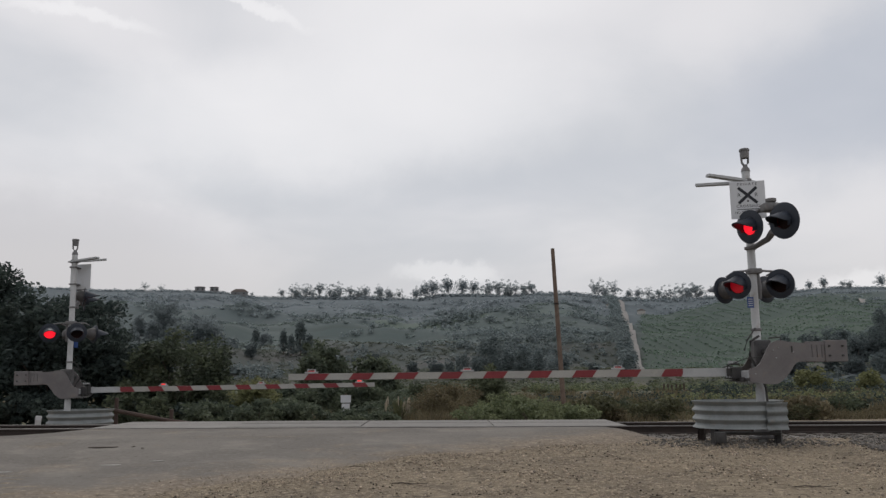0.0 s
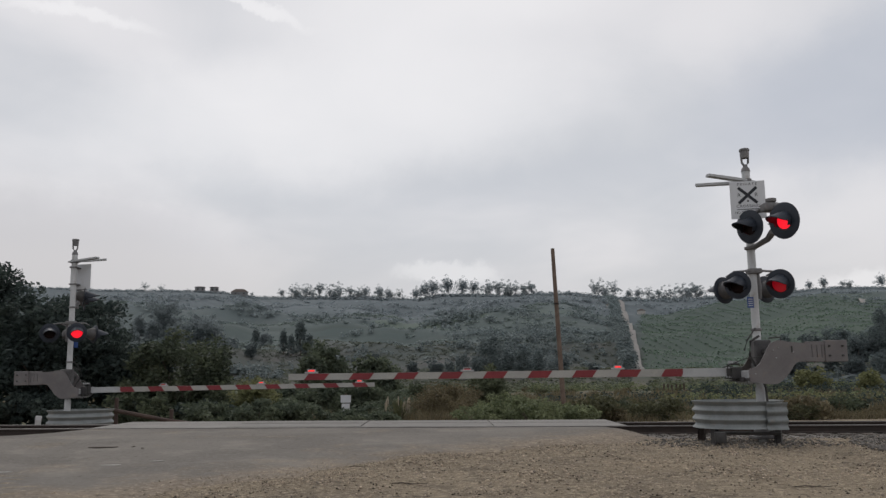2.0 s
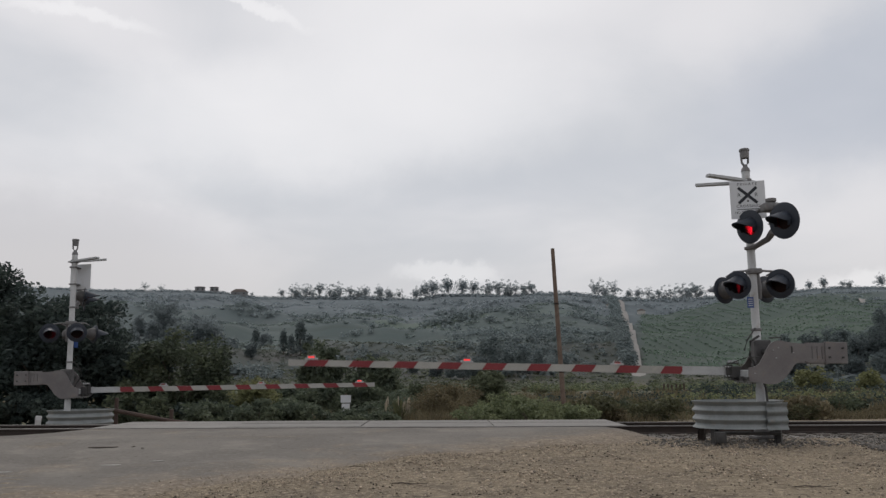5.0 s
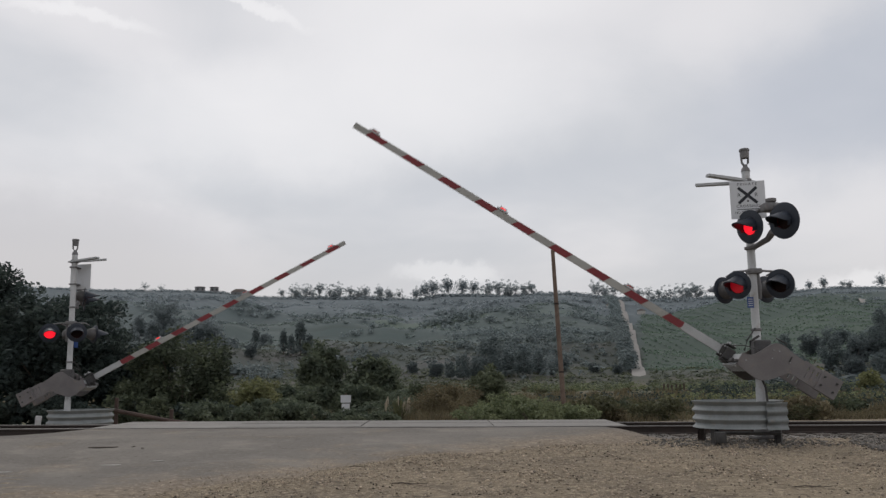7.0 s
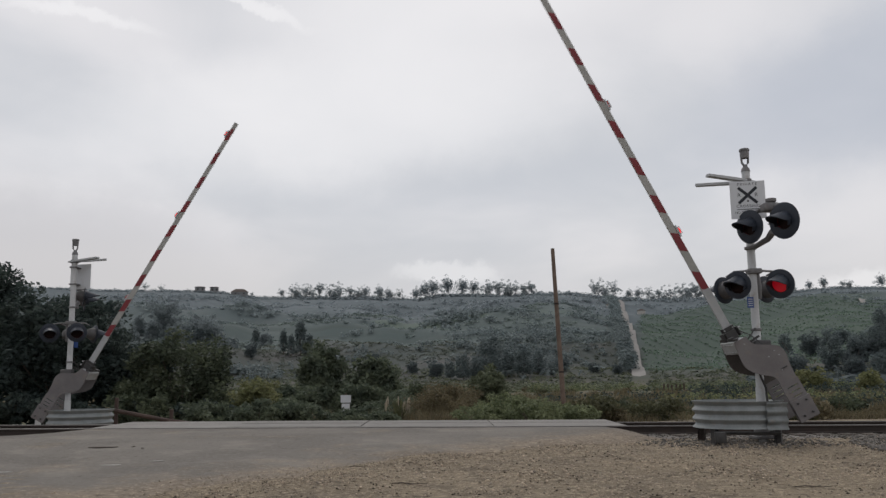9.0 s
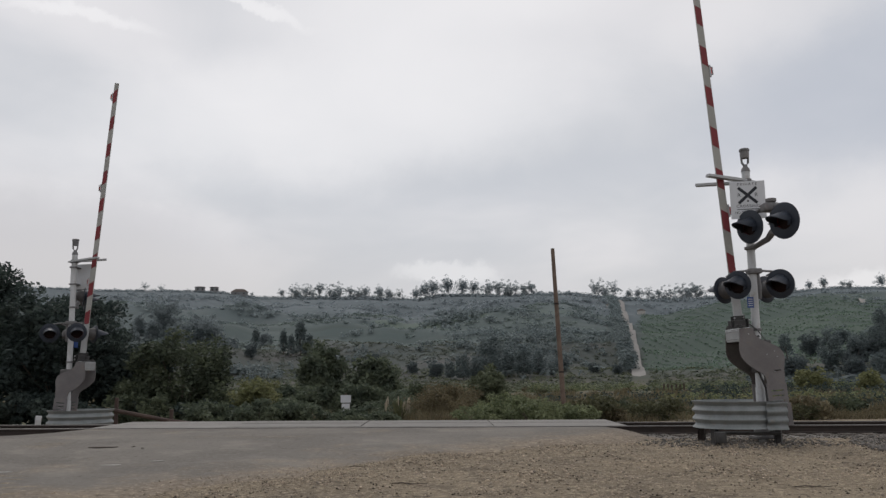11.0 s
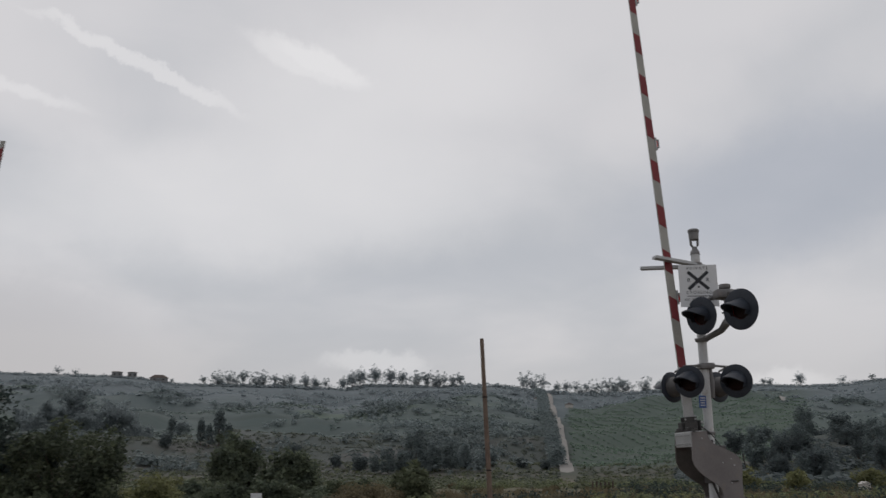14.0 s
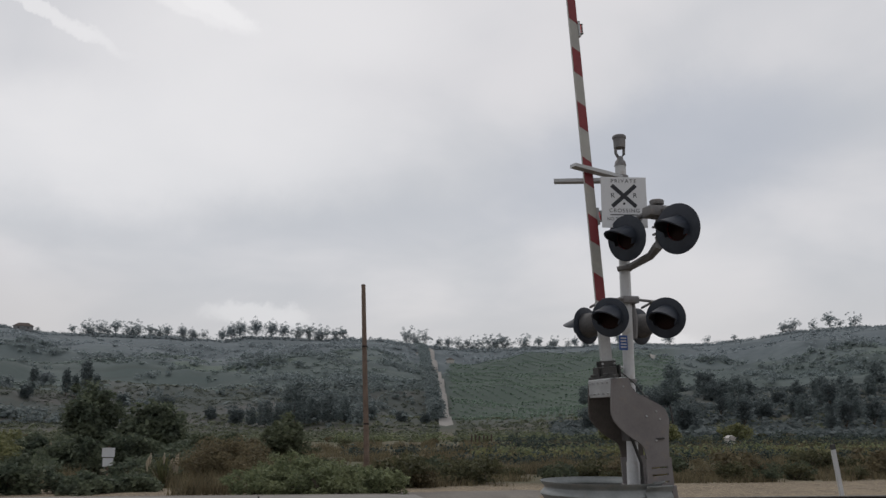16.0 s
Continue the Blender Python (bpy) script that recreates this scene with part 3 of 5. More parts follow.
def scatter_stones():
    rng = np.random.default_rng(5)
    n = 9000
    x = np.concatenate([rng.uniform(4.0, 26, int(n * 0.7)), rng.uniform(-26, -8.2, n - int(n * 0.7))])
    a = rng.uniform(-2.9, 2.6, n)
    top = np.interp(a, [-2.9, -1.75, 1.75, 3.0], [-0.36, -0.20, -0.20, -0.42])
    stones("ballast_stones", np.stack([x, 19.2 + a, track_height(x) + top + 0.005], -1), rng.uniform(0.018, 0.045, n), STONE, "loose grey crushed stone along the railway track", "ballast", 6)
    n = 44000
    x, y = rng.uniform(-9, 13, n), rng.uniform(5, 16.4, n)
    def off_road(x, y):
        return x > np.interp(y, [5, 6, 9, 11, 12.5, 14, 15, 16], [-7.2, -6, -3.6, -2.0, -0.9, 0.9, 3.0, 4.3]) - rng.uniform(0, 0.9, len(x)) ** 2

    keep = off_road(x, y) & (rng.uniform(0, 1, n) < np.clip(0.25 + 0.6 * (waves(x, y, 3.0, 12) > 0.2), 0, 1))
    x, y = x[keep], y[keep]
    stones("gravel", np.stack([x, y, height(x, y) + 0.004], -1), rng.uniform(0.006, 0.026, len(x)) * rng.uniform(0.6, 1.5, len(x)), PEBBLE, "small tan gravel strewn over the dirt", "gravel", 7)
    n = 9000
    x, y = rng.uniform(-8, 13, n), rng.uniform(4.5, 16.4, n)
    keep = off_road(x, y) & (rng.uniform(0, 1, n) < np.clip(0.15 + 0.7 * (waves(x, y, 2.0, 14) > 0.25), 0, 1))
    x, y = x[keep], y[keep]
    stones("dry_litter", np.stack([x, y, height(x, y) + 0.004], -1), rng.uniform(0.006, 0.022, len(x)), LITTER, "dark dry leaf litter and chips strewn over the dirt", "litter", 17)
    n = 2600
    t = rng.uniform(0, 1, n)
    y = 7 + 8.2 * t
    x = np.interp(y, [6, 9, 11, 12.5, 14, 15, 16], [-6, -3.6, -2.0, -0.9, 0.9, 3.0, 4.3]) + rng.normal(-0.2, 0.6, n)
    stones("edge_gravel", np.stack([x, y, height(x, y) + 0.012], -1), rng.uniform(0.005, 0.016, n), PEBBLE, "loose gravel along the broken edge of the asphalt", "gravel", 8)
    n = 900
    a, d = rng.uniform(0, 2 * np.pi, n), rng.uniform(0.2, 1.9, n)
    x, y = 5.0 + d * np.cos(a), 15.1 + 0.6 * d * np.sin(a)
    stones("base_stones", np.stack([x, y, height(x, y) + 0.01], -1), rng.uniform(0.012, 0.04, n), STONE, "grey crushed stone heaped round the signal base", "gravel", 9)

    n = 3600
    y = rng.uniform(13.2, 17.2, n)
    x = 6.75 + 0.25 * (y - 13.4) + rng.uniform(0, 1, n) ** 1.3 * 4.5 + rng.normal(0, 0.12, n)
    stones("spilled_stones", np.stack([x, y, height(x, y) + 0.012], -1), rng.uniform(0.02, 0.05, n), STONE, "dark grey crushed stone spilled beside the track", "ballast", 10)


scatter_stones()


def make_panels():
    crossing = thing("crossing_panels", "pale concrete crossing panels set between and beside the rails", "level crossing", kind="structure")
    count, x0, x1 = 4, -8.22, 3.70
    size = (x1 - x0) / count
    for name, y0, y1 in (("gauge_panel", 18.56, 19.84), ("field_panel", 20.03, 21.1)):
        me = mesh_of(name, box(-size / 2 + 0.012, size / 2 - 0.012, y0, y1, -0.18, 0, 0.012), CONCRETE)
        for k in range(count):
            x = x0 + size * (k + 0.5)
            part(name, me, None, crossing, place=pose(x, 0, float(track_height(x)) + 0.004 + random.uniform(-0.006, 0.006), 0, 0.54))


make_panels()

# ---- crossing signals ----
A_ON = [(0.0, 0.24), (0.93, 1.44), (2.13, 2.62), (3.32, 3.80), (4.50, 5.0), (5.68, 6.2), (6.86, 7.34), (8.14, 8.60), (9.32, 9.82)]
B_ON = [(0.33, 0.86), (1.58, 2.08), (2.72, 3.22), (3.90, 4.42), (5.08, 5.60), (6.28, 6.76), (7.42, 8.06), (8.68, 9.24), (9.90, 10.34)]
UPPER_B = [(0.33, 0.86), (1.58, 2.08), (2.72, 3.22), (4.08, 4.42)] + B_ON[4:7] + [(8.68, 8.92), (9.90, 10.34)]
FAR_A = [(0.0, 0.25), (0.86, 0.95), (1.16, 1.25)] + A_ON[2:]
FAR_B = [(0.36, 0.56), (0.66, 0.84), (1.58, 2.08), (2.72, 3.22), (4.10, 4.42)] + B_ON[4:7] + [(8.68, 8.92), (9.90, 10.34)]
FLASHERS = []
GATES = []


def crown_lens(radius, bulge, lit, axis_faces=24):
    """A two-faced round lens: one face lit, the other dark red."""
    profile = [(0.004, -bulge), (radius * 0.45, -bulge * 0.85), (radius * 0.8, -bulge * 0.45), (radius, 0), (radius * 0.8, bulge * 0.45), (radius * 0.45, bulge * 0.85), (0.004, bulge)]
    s = moved(lathe(profile, axis_faces, True, True), Matrix.Rotation(radians(90), 4, "X"))
    me = mesh_of("lens", s, [lit, LENS_OFF], True)
    for p in me.polygons:
        p.material_index = 0 if p.center.y < 0 else 1
    return me


LENS, LENS_DIM = crown_lens(0.150, 0.03, LENS_ON), crown_lens(0.150, 0.03, LENS_FAINT)


def lamp_head(parent, radius, place, flash, lens_mesh=None):
    """A flashing light: round black background, hood, housing and a red lens that flips."""
    turn = Matrix.Rotation(radians(90), 4, "X")
    ring = lathe([(0.157, 0.0), (0.157, -0.012), (radius - 0.012, -0.012), (radius, -0.004), (radius, 0.004), (radius - 0.01, 0.008), (0.157, 0.008), (0.157, 0.0)], 40)
    head = part("flashing_light", moved(ring, turn), BLACK, parent, "round black background plate with a hooded red lens", True, place)
    cup = lathe([(0.156, 0.004), (0.175, -0.014), (0.17, -0.09), (0.13, -0.18), (0.08, -0.215), (0.004, -0.22), (0.004, -0.20), (0.07, -0.195), (0.115, -0.165), (0.152, -0.08), (0.152, 0.004)], 28)
    # added liner: keeps the inward-turned lit face from reddening the housing
    part("liner", moved(lathe([(0.1565, 0.003), (0.151, -0.08), (0.113, -0.163), (0.068, -0.193), (0.004, -0.198)], 24), turn), BLACK, head, "added black liner that soaks up lens glow", True)
    part("housing", moved(cup, turn), HOUSING, head, "grey metal lamp housing", True)
    hood_v, hood_f, n = [], [], 26
    for k in range(n + 1):
        a = radians(-30 + (180 + 60) * k / n)
        reach = 0.10 + 0.30 * max(0.0, math.sin(a)) ** 0.7
        for rr, yy in ((0.172, 0.0), (0.178 - 0.012, -reach), (0.160 - 0.012, -reach + 0.004), (0.158, 0.0)):
            drop = -0.085 if yy < -0.05 else 0.0
            hood_v.append((rr * math.cos(a), yy, rr * math.sin(a) + drop * reach / 0.37))
    for k in range(n):
        hood_f += [(4 * k + j, 4 * k + (j + 1) % 4, 4 * k + 4 + (j + 1) % 4, 4 * k + 4 + j) for j in range(4)]
    hood_f += [(0, 1, 2, 3), (4 * n + 3, 4 * n + 2, 4 * n + 1, 4 * n)]
    part("hood", shape(hood_v, hood_f), BLACK, head, "black metal sun hood", True)
    lens = part("lens", lens_mesh or LENS, None, head, "round red signal lens")
    FLASHERS.append((lens, "far_" + flash[-1] if GATES else flash))
    return head


def letters(text, size, place, parent, mat, spread=1.0):
    curve = bpy.data.curves.new("lettering", "FONT")
    curve.space_character = spread
    curve.body, curve.size, curve.extrude, curve.align_x, curve.align_y = text, size, 0.0015, "CENTER", "CENTER"
    tmp = bpy.data.objects.new("tmp", curve)
    me = bpy.data.meshes.new_from_object(tmp)
    bpy.data.objects.remove(tmp)
    me.materials.clear()
    me.materials.append(mat)
    return part("lettering", me, None, parent, "black printed letters", place=place)


ARM_ROOT = -0.64


def make_gate(parent, pivot):
    """The swinging part: two bent side plates, weights, clamp, striped arm and its lamps. The arm lies along -x."""
    out = [(-0.45, -0.545), (-0.45, -0.31), (-0.28, -0.27), (-0.18, -0.10), (-0.10, 0.06), (-0.02, 0.165), (0.13, 0.20), (0.30, 0.16),
           (0.60, 0.14), (0.60, -0.17), (0.44, -0.19), (0.38, -0.24), (0.30, -0.36), (0.18, -0.50), (0.03, -0.60), (-0.20, -0.58)]
    sharp = {(-0.45, -0.545), (-0.45, -0.31), (0.60, 0.14), (0.60, -0.17)}
    for _ in range(2):
        cut = []
        for k, p in enumerate(out):
            if p in sharp:
                cut.append(p)
                continue
            for q in (out[k - 1], out[(k + 1) % len(out)]):
                cut.append((p[0] * 0.75 + q[0] * 0.25, p[1] * 0.75 + q[1] * 0.25))
        out = cut
    near = not GATES
    arm_tip, pitch = (-8.79, 0.824) if near else (-8.58, 0.812)
    gate = part("gate", prism(out, -0.30, -0.27), PLATE, parent, "swinging boom gate with grey bent side plates and counterweights", place=pivot)
    back = [(x, z) for x, z in out]
    part("side_plate", prism(back, 0.44, 0.47), DARK_PLATE if near else PLATE, gate, "dark brown bent side plate" if near else "grey painted bent side plate")
    for y, out_side in ((-0.285, -1), (0.455, 1)):
        slots = (0.70, 0.79, 0.88)
        edges = [0.585] + [e for x in slots for e in (x - 0.012, x + 0.012)] + [1.06]
        tail = joined(box(0.585, 1.06, y - 0.016, y + 0.016, 0.10, 0.165, 0.004), box(0.585, 1.06, y - 0.016, y + 0.016, -0.19, -0.12, 0.004),
                      *[box(edges[k], edges[k + 1], y - 0.0155, y + 0.0155, -0.121, 0.101) for k in (0, 2, 4, 6)])
        part("tail_plate", tail, PLATE, gate, "grey slotted tail plate")
        part("counterweight", box(0.93, 1.33, y - 0.05, y + 0.05, -0.20, 0.185, 0.010), PLATE, gate, "grey cast counterweight block")
        for x in (1.0, 1.24):
            for z in (-0.09, 0.08):
                part("stud", tube([(x, y + 0.05 * out_side, z), (x, y + 0.085 * out_side, z)], 0.018, 8), DARK_STEEL, gate, "dark clamping stud", True)
    part("lifting_lug", tube([(-0.06, -0.285, 0.16), (-0.06, -0.285, 0.235), (0.16, -0.285, 0.25), (0.16, -0.285, 0.19)], 0.012, 8), DARK_STEEL, gate, "dark bent lifting lug", True)
    part("latch", tube([(0.34, -0.31, -0.02), (0.34, -0.31, 0.09)], 0.012, 6), DARK_STEEL, gate, "dark latch bar", True)
    part("hub", moved(lathe([(0.05, -0.268), (0.06, -0.265), (0.06, 0.435), (0.05, 0.438)], 16, True, True), Matrix.Rotation(radians(-90), 4, "X")), DARK_STEEL, gate, "dark pivot hub")
    part("cross_box", box(-0.46, -0.22, -0.268, 0.438, -0.565, -0.34, 0.012), ALUMINIUM, gate, "pale clamp box between the plates")
    part("cross_bar", joined(box(-0.50, -0.462, -0.36, 0.52, -0.52, -0.47, 0.006), box(-0.53, -0.50, -0.20, -0.02, -0.54, -0.46, 0.006), box(-0.53, -0.50, 0.18, 0.40, -0.54, -0.46, 0.006)), DARK_STEEL, gate, "dark bolted bar across the clamp")
    shift = Matrix.Translation((0.16, 0.19, -0.125))
    for y in (-0.03, 0.075):
        part("clamp_plate", moved(box(-0.86, -0.74, y, y + 0.015, -0.36, -0.13, 0.004), shift), DARK_STEEL, gate, "dark clamp plate with bolts")
    part("clamp", moved(joined(box(-0.78, -0.60, -0.09, 0.14, -0.37, -0.15, 0.015), box(-0.80, -0.62, -0.06, 0.12, -0.105, -0.08, 0.006), box(-0.78, -0.62, -0.06, 0.12, -0.41, -0.385, 0.006)), shift), DARK_STEEL, gate, "dark steel arm clamp")
    bolt = mesh_of("bolt", lathe([(0.014, 0), (0.014, 0.03)], 6, True, True), ALUMINIUM)
    for x in (-0.87, -0.82, -0.77):
        for z in (-0.33, -0.16):
            part("bolt", bolt, None, gate, "bright bolt", place=shift @ Matrix.Translation((x, -0.03, z)) @ Matrix.Rotation(radians(90), 4, "X"))
    for x in (-0.41, -0.27):
        for y in (-0.20, -0.05, 0.10, 0.24, 0.38):
            part("bolt", bolt, None, gate, "bright bolt", place=Matrix.Translation((x, y, -0.563)) @ Matrix.Rotation(radians(180), 4, "X") @ Matrix.Scale(0.9, 4))
    for x in (-0.76, -0.66):
        for y in (-0.03, 0.09):
            part("bolt", bolt, None, gate, "bright bolt", place=shift @ Matrix.Translation((x, y, -0.08)) @ Matrix.Scale(1.5, 4))
    for x, z in ((0.0, 0.02), (0.10, 0.06), (0.05, -0.12), (0.36, -0.02), (-0.34, -0.40)):
        part("bolt", bolt, None, gate, "bright bolt", place=Matrix.Translation((x, -0.295, z)) @ Matrix.Rotation(radians(90), 4, "X") @ Matrix.Scale(0.8, 4))
    zc, y0, y1 = -0.365, 0.198, 0.236

    def half(x):
        return 0.072 - 0.014 * (ARM_ROOT - x) / (ARM_ROOT - arm_tip)

    def slab(xa, xb, slant, grow):
        ha, hb = half(xa) + grow, half(xb) + grow
        return prism([(xa - slant, zc - ha), (xb - slant, zc - hb), (xb + slant, zc + hb), (xa + slant, zc + ha)], y0 - grow, y1 + grow)

    part("arm", slab(arm_tip, -1.40, 0.0, 0.0), ARM_WHITE, gate, "long white boom arm with red stripes")
    part("arm_root", joined(slab(-1.50, ARM_ROOT + 0.1, 0.0, 0.006), *[moved(lathe([(0.012, 0), (0.012, 0.012)], 8, True, True), Matrix.Translation((x, y0 - 0.005, zc + dz)) @ Matrix.Rotation(radians(90), 4, "X")) for x in (-0.88, -1.0, -1.42) for dz in (-0.04, 0.04)]), ALUMINIUM, gate, "bare aluminium arm root with rivets")
    for k in range(9):
        x = -1.68 - pitch * k
        ha, hb = half(x - 0.19) - 0.002, half(x + 0.19) - 0.002
        face = [(x - 0.235, zc - ha), (x + 0.145, zc - hb), (x + 0.235, zc + hb), (x - 0.145, zc + ha)]
        part("stripe", joined(prism(face, y0 - 0.003, y0 + 0.001), prism(face, y1 - 0.001, y1 + 0.003)), ARM_RED, gate, "dark red reflective stripe")
    for k, (x, flash) in enumerate(((arm_tip + 0.42, "tip"), (-5.49 if near else -5.42, "A" if near else "B"), (-2.70, "B" if near else "A"))):
        top = zc + half(x)
        base = joined(box(x - 0.12, x + 0.12, 0.185, 0.25, top + 0.001, top + 0.034, 0.004), box(x - 0.075, x - 0.062, 0.178, 0.258, top + 0.01, top + 0.072, 0.003),
                      box(x + 0.062, x + 0.075, 0.178, 0.258, top + 0.01, top + 0.072, 0.003), box(x - 0.075, x + 0.075, 0.208, 0.228, top + 0.072, top + 0.08, 0.003))
        part("lamp_bracket", base, ALUMINIUM, gate, "pale metal lamp cage on the boom arm")
        s = moved(lathe([(0.004, -0.06), (0.028, -0.055), (0.032, 0.0), (0.028, 0.055), (0.004, 0.06)], 16, True, True), Matrix.Rotation(radians(90), 4, "Y"))
        me = mesh_of("arm_lamp", s, [ARM_LAMP_ON, ARM_LAMP_OFF])
        for p in me.polygons:
            p.material_index = 0 if p.center.z > -0.004 else 1
        lamp = part("arm_lamp", me, None, gate, "small red boom lamp", place=pose(x, 0.218, top + 0.036))
        FLASHERS.append((lamp, "near_" + flash if near and flash != "B" else flash))
    wire = tube([(-0.2, -0.28, -0.1), (-0.4, -0.02, -0.12), (-0.55, 0.18, -0.2), (-0.72, 0.28, -0.28)], 0.009, 6)
    part("cable", wire, DARK_STEEL, gate, "black lamp cable", True)
    return gate


def make_signal(place, label, angle_rows):
    signal = thing("crossing_signal", label, "crossing signal", place, "railway crossing signals")
    part("mast", lathe([(0.085, -0.1), (0.085, 0.9), (0.076, 0.92), (0.076, 5.0)], 24, True, True), WHITE, signal, "white painted steel mast with grime", True)
    part("mast_base", joined(lathe([(0.16, 0.0), (0.16, 0.18), (0.10, 0.30), (0.088, 0.42)], 20, True, True), box(-0.2, 0.2, -0.2, 0.2, -0.02, 0.03, 0.01)), BRACKET, signal, "grey cast mast base", True)
    bell = part("bell", lathe([(0.03, 5.26), (0.082, 5.27), (0.088, 5.40), (0.098, 5.41), (0.098, 5.44), (0.085, 5.455), (0.02, 5.46)], 24, True, True), BRACKET, signal, "grey crossing bell on its yoke", True)
    yoke = joined(lathe([(0.085, 5.0), (0.075, 5.06), (0.045, 5.10), (0.04, 5.14)], 16, True, True), tube([(-0.02, 0, 5.12), (-0.06, 0, 5.18), (-0.065, 0, 5.28)], 0.022, 8), tube([(0.02, 0, 5.12), (0.06, 0, 5.18), (0.065, 0, 5.28)], 0.022, 8))
    part("yoke", yoke, BRACKET, bell, "grey forked bell yoke", True)
    # sign plate with its print
    sign_at = pose(-0.085, -0.25, 4.40, 0, 0, -10)
    sign = part("sign", box(-0.318, 0.318, -0.004, 0.004, -0.36, 0.36, 0.003), SIGN_WHITE, signal, "white rectangular private crossing sign with black print", place=sign_at)
    bar = box(-0.225, 0.225, -0.0075, -0.0045, -0.028, 0.028)
    cross = joined(moved(bar, Matrix.Translation((0, 0, 0.09)) @ Matrix.Rotation(radians(42), 4, "Y")), moved(bar, Matrix.Translation((0, -0.0005, 0.09)) @ Matrix.Rotation(radians(-42), 4, "Y")))
    part("cross", cross, INK, sign, "black printed cross")
    up = Matrix.Rotation(radians(90), 4, "X")
    letters("PRIVATE", 0.075, Matrix.Translation((0, -0.0045, 0.30)) @ up, sign, INK, 1.35)
    letters("R", 0.10, Matrix.Translation((-0.155, -0.0045, 0.095)) @ up, sign, INK)
    letters("R", 0.10, Matrix.Translation((0.155, -0.0045, 0.095)) @ up, sign, INK)
    letters("CROSSING", 0.075, Matrix.Translation((0, -0.0045, -0.12)) @ up, sign, INK, 1.25)
    part("rule", box(-0.20, 0.20, -0.007, -0.0045, -0.185, -0.172), INK, sign, "black printed line")
    letters("NO TRESPASSING", 0.062, Matrix.Translation((0, -0.0045, -0.24)) @ up, sign, INK)
    part("dot", moved(lathe([(0.018, 0), (0.018, 0.003)], 10, True, True), Matrix.Translation((0, -0.0045, -0.02)) @ up), INK, sign, "black printed dot")
    for z in (4.62, 4.14):
        part("sign_clamp", box(-0.10, 0.10, -0.24, 0.09, z, z + 0.04, 0.004), BRACKET, signal, "grey sign clamp")
    # flat blades at the mast's head, seen edge on
    for tip, wide in (((-0.83, 0.46, 4.86), 0.13), ((-0.81, -0.22, 4.90), 0.13)):
        a, b = Vector((0.14, 0.0, 4.80)), Vector(tip)
        along = (b - a)
        turn = along.to_track_quat("X", "Z").to_matrix().to_4x4()
        s = prism([(0, -0.012), (0.45 * along.length, -0.03), (along.length, -0.035), (along.length, 0.012), (0.4 * along.length, 0.022), (0, 0.012)], -wide / 2, wide / 2)
        part("blade", moved(s, Matrix.Translation(a) @ turn), ALUMINIUM, signal, "narrow pale blade reaching out from the mast head")
    part("blade_clamp", joined(lathe([(0.105, 4.76), (0.105, 4.85)], 20, True, True), box(-0.15, 0.17, -0.05, 0.05, 4.785, 4.815, 0.004)), BRACKET, signal, "grey mast clamp", True)
    # upper pair of lights, turned aside on a bracket
    knee = joined(tube([(-0.14, -0.06, 3.50), (0.02, -0.16, 3.52), (0.12, -0.55, 3.60), (0.15, -0.72, 3.70), (0.15, -0.74, 3.82)], [0.03, 0.05, 0.055, 0.07, 0.05], 10),
                  tube([(0.15, -0.74, 3.76), (0.15, -0.74, 4.22)], 0.032, 8), *[box(0.08, 0.20, -0.80, -0.70, z, z + 0.025, 0.005) for z in (3.84, 3.94, 4.06)],
                  tube([(-0.06, -0.30, 4.10), (0.06, -0.55, 4.16), (0.15, -0.74, 4.17), (0.24, -1.0, 4.15), (0.30, -1.18, 4.08)], [0.025, 0.04, 0.06, 0.04, 0.025], 10),
                  box(-0.02, 0.26, -0.86, -0.62, 4.08, 4.23, 0.03), lathe([(0.09, 4.255), (0.095, 4.27), (0.095, 4.31), (0.08, 4.32)], 16, True, True))
    knee = (knee[0][:-64] + [v + Vector((0.15, -0.74, 0)) for v in knee[0][-64:]], knee[1])
    part("bracket", knee, BRACKET, signal, "stained grey cast lamp bracket", True)
    lamp_head(signal, 0.315, pose(-0.14, -0.40, 3.86, 4, 0, -63), "A")
    lamp_head(signal, 0.325, pose(0.16, -1.24, 3.82, 4, 0, -62), "upper_B")
    # lower crossarm with two lights to each side
    arm = joined(tube([(-0.38, -0.05, 3.06), (0.0, -0.11, 3.08), (0.40, -0.05, 3.06)], 0.02, 8), box(-0.10, 0.14, -0.14, 0.10, 3.02, 3.12, 0.02), tube([(0.09, 0.02, 3.05), (0.12, 0.0, 2.8), (0.1, 0.0, 2.55)], 0.045, 8),
                 *[tube([(x, y0, 3.06), (x, y1, 3.02)], 0.018, 6) for x, y0, y1 in ((-0.36, -0.05, -0.34), (0.34, -0.05, -0.44), (-0.36, -0.05, 0.40), (0.38, -0.05, 0.30))])
    part("crossarm", arm, BRACKET, signal, "grey lamp crossarm with a junction box", True)
    lamp_head(signal, 0.258, pose(-0.46, -0.48, 2.77, 5, 0, -46), "A", LENS_DIM)
    lamp_head(signal, 0.268, pose(0.27, -0.60, 2.77, 5, 0, -46), "B", LENS_DIM)
    lamp_head(signal, 0.262, pose(-0.38, 0.52, 2.77, 3, 0, 180 + 26), "B")
    lamp_head(signal, 0.262, pose(0.40, 0.44, 2.77, 3, 0, 180 + 26), "A")
    plate = part("number_plate", box(-0.17, -0.05, -0.10, -0.092, 2.38, 2.58, 0.002), BLUE, signal, "small blue notice plate with white print")
    for z in (2.54, 2.50, 2.46, 2.42):
        part("print_bar", box(-0.15, -0.07, -0.104, -0.1005, z - 0.008, z + 0.008), SIGN_WHITE, plate, "white printed line")
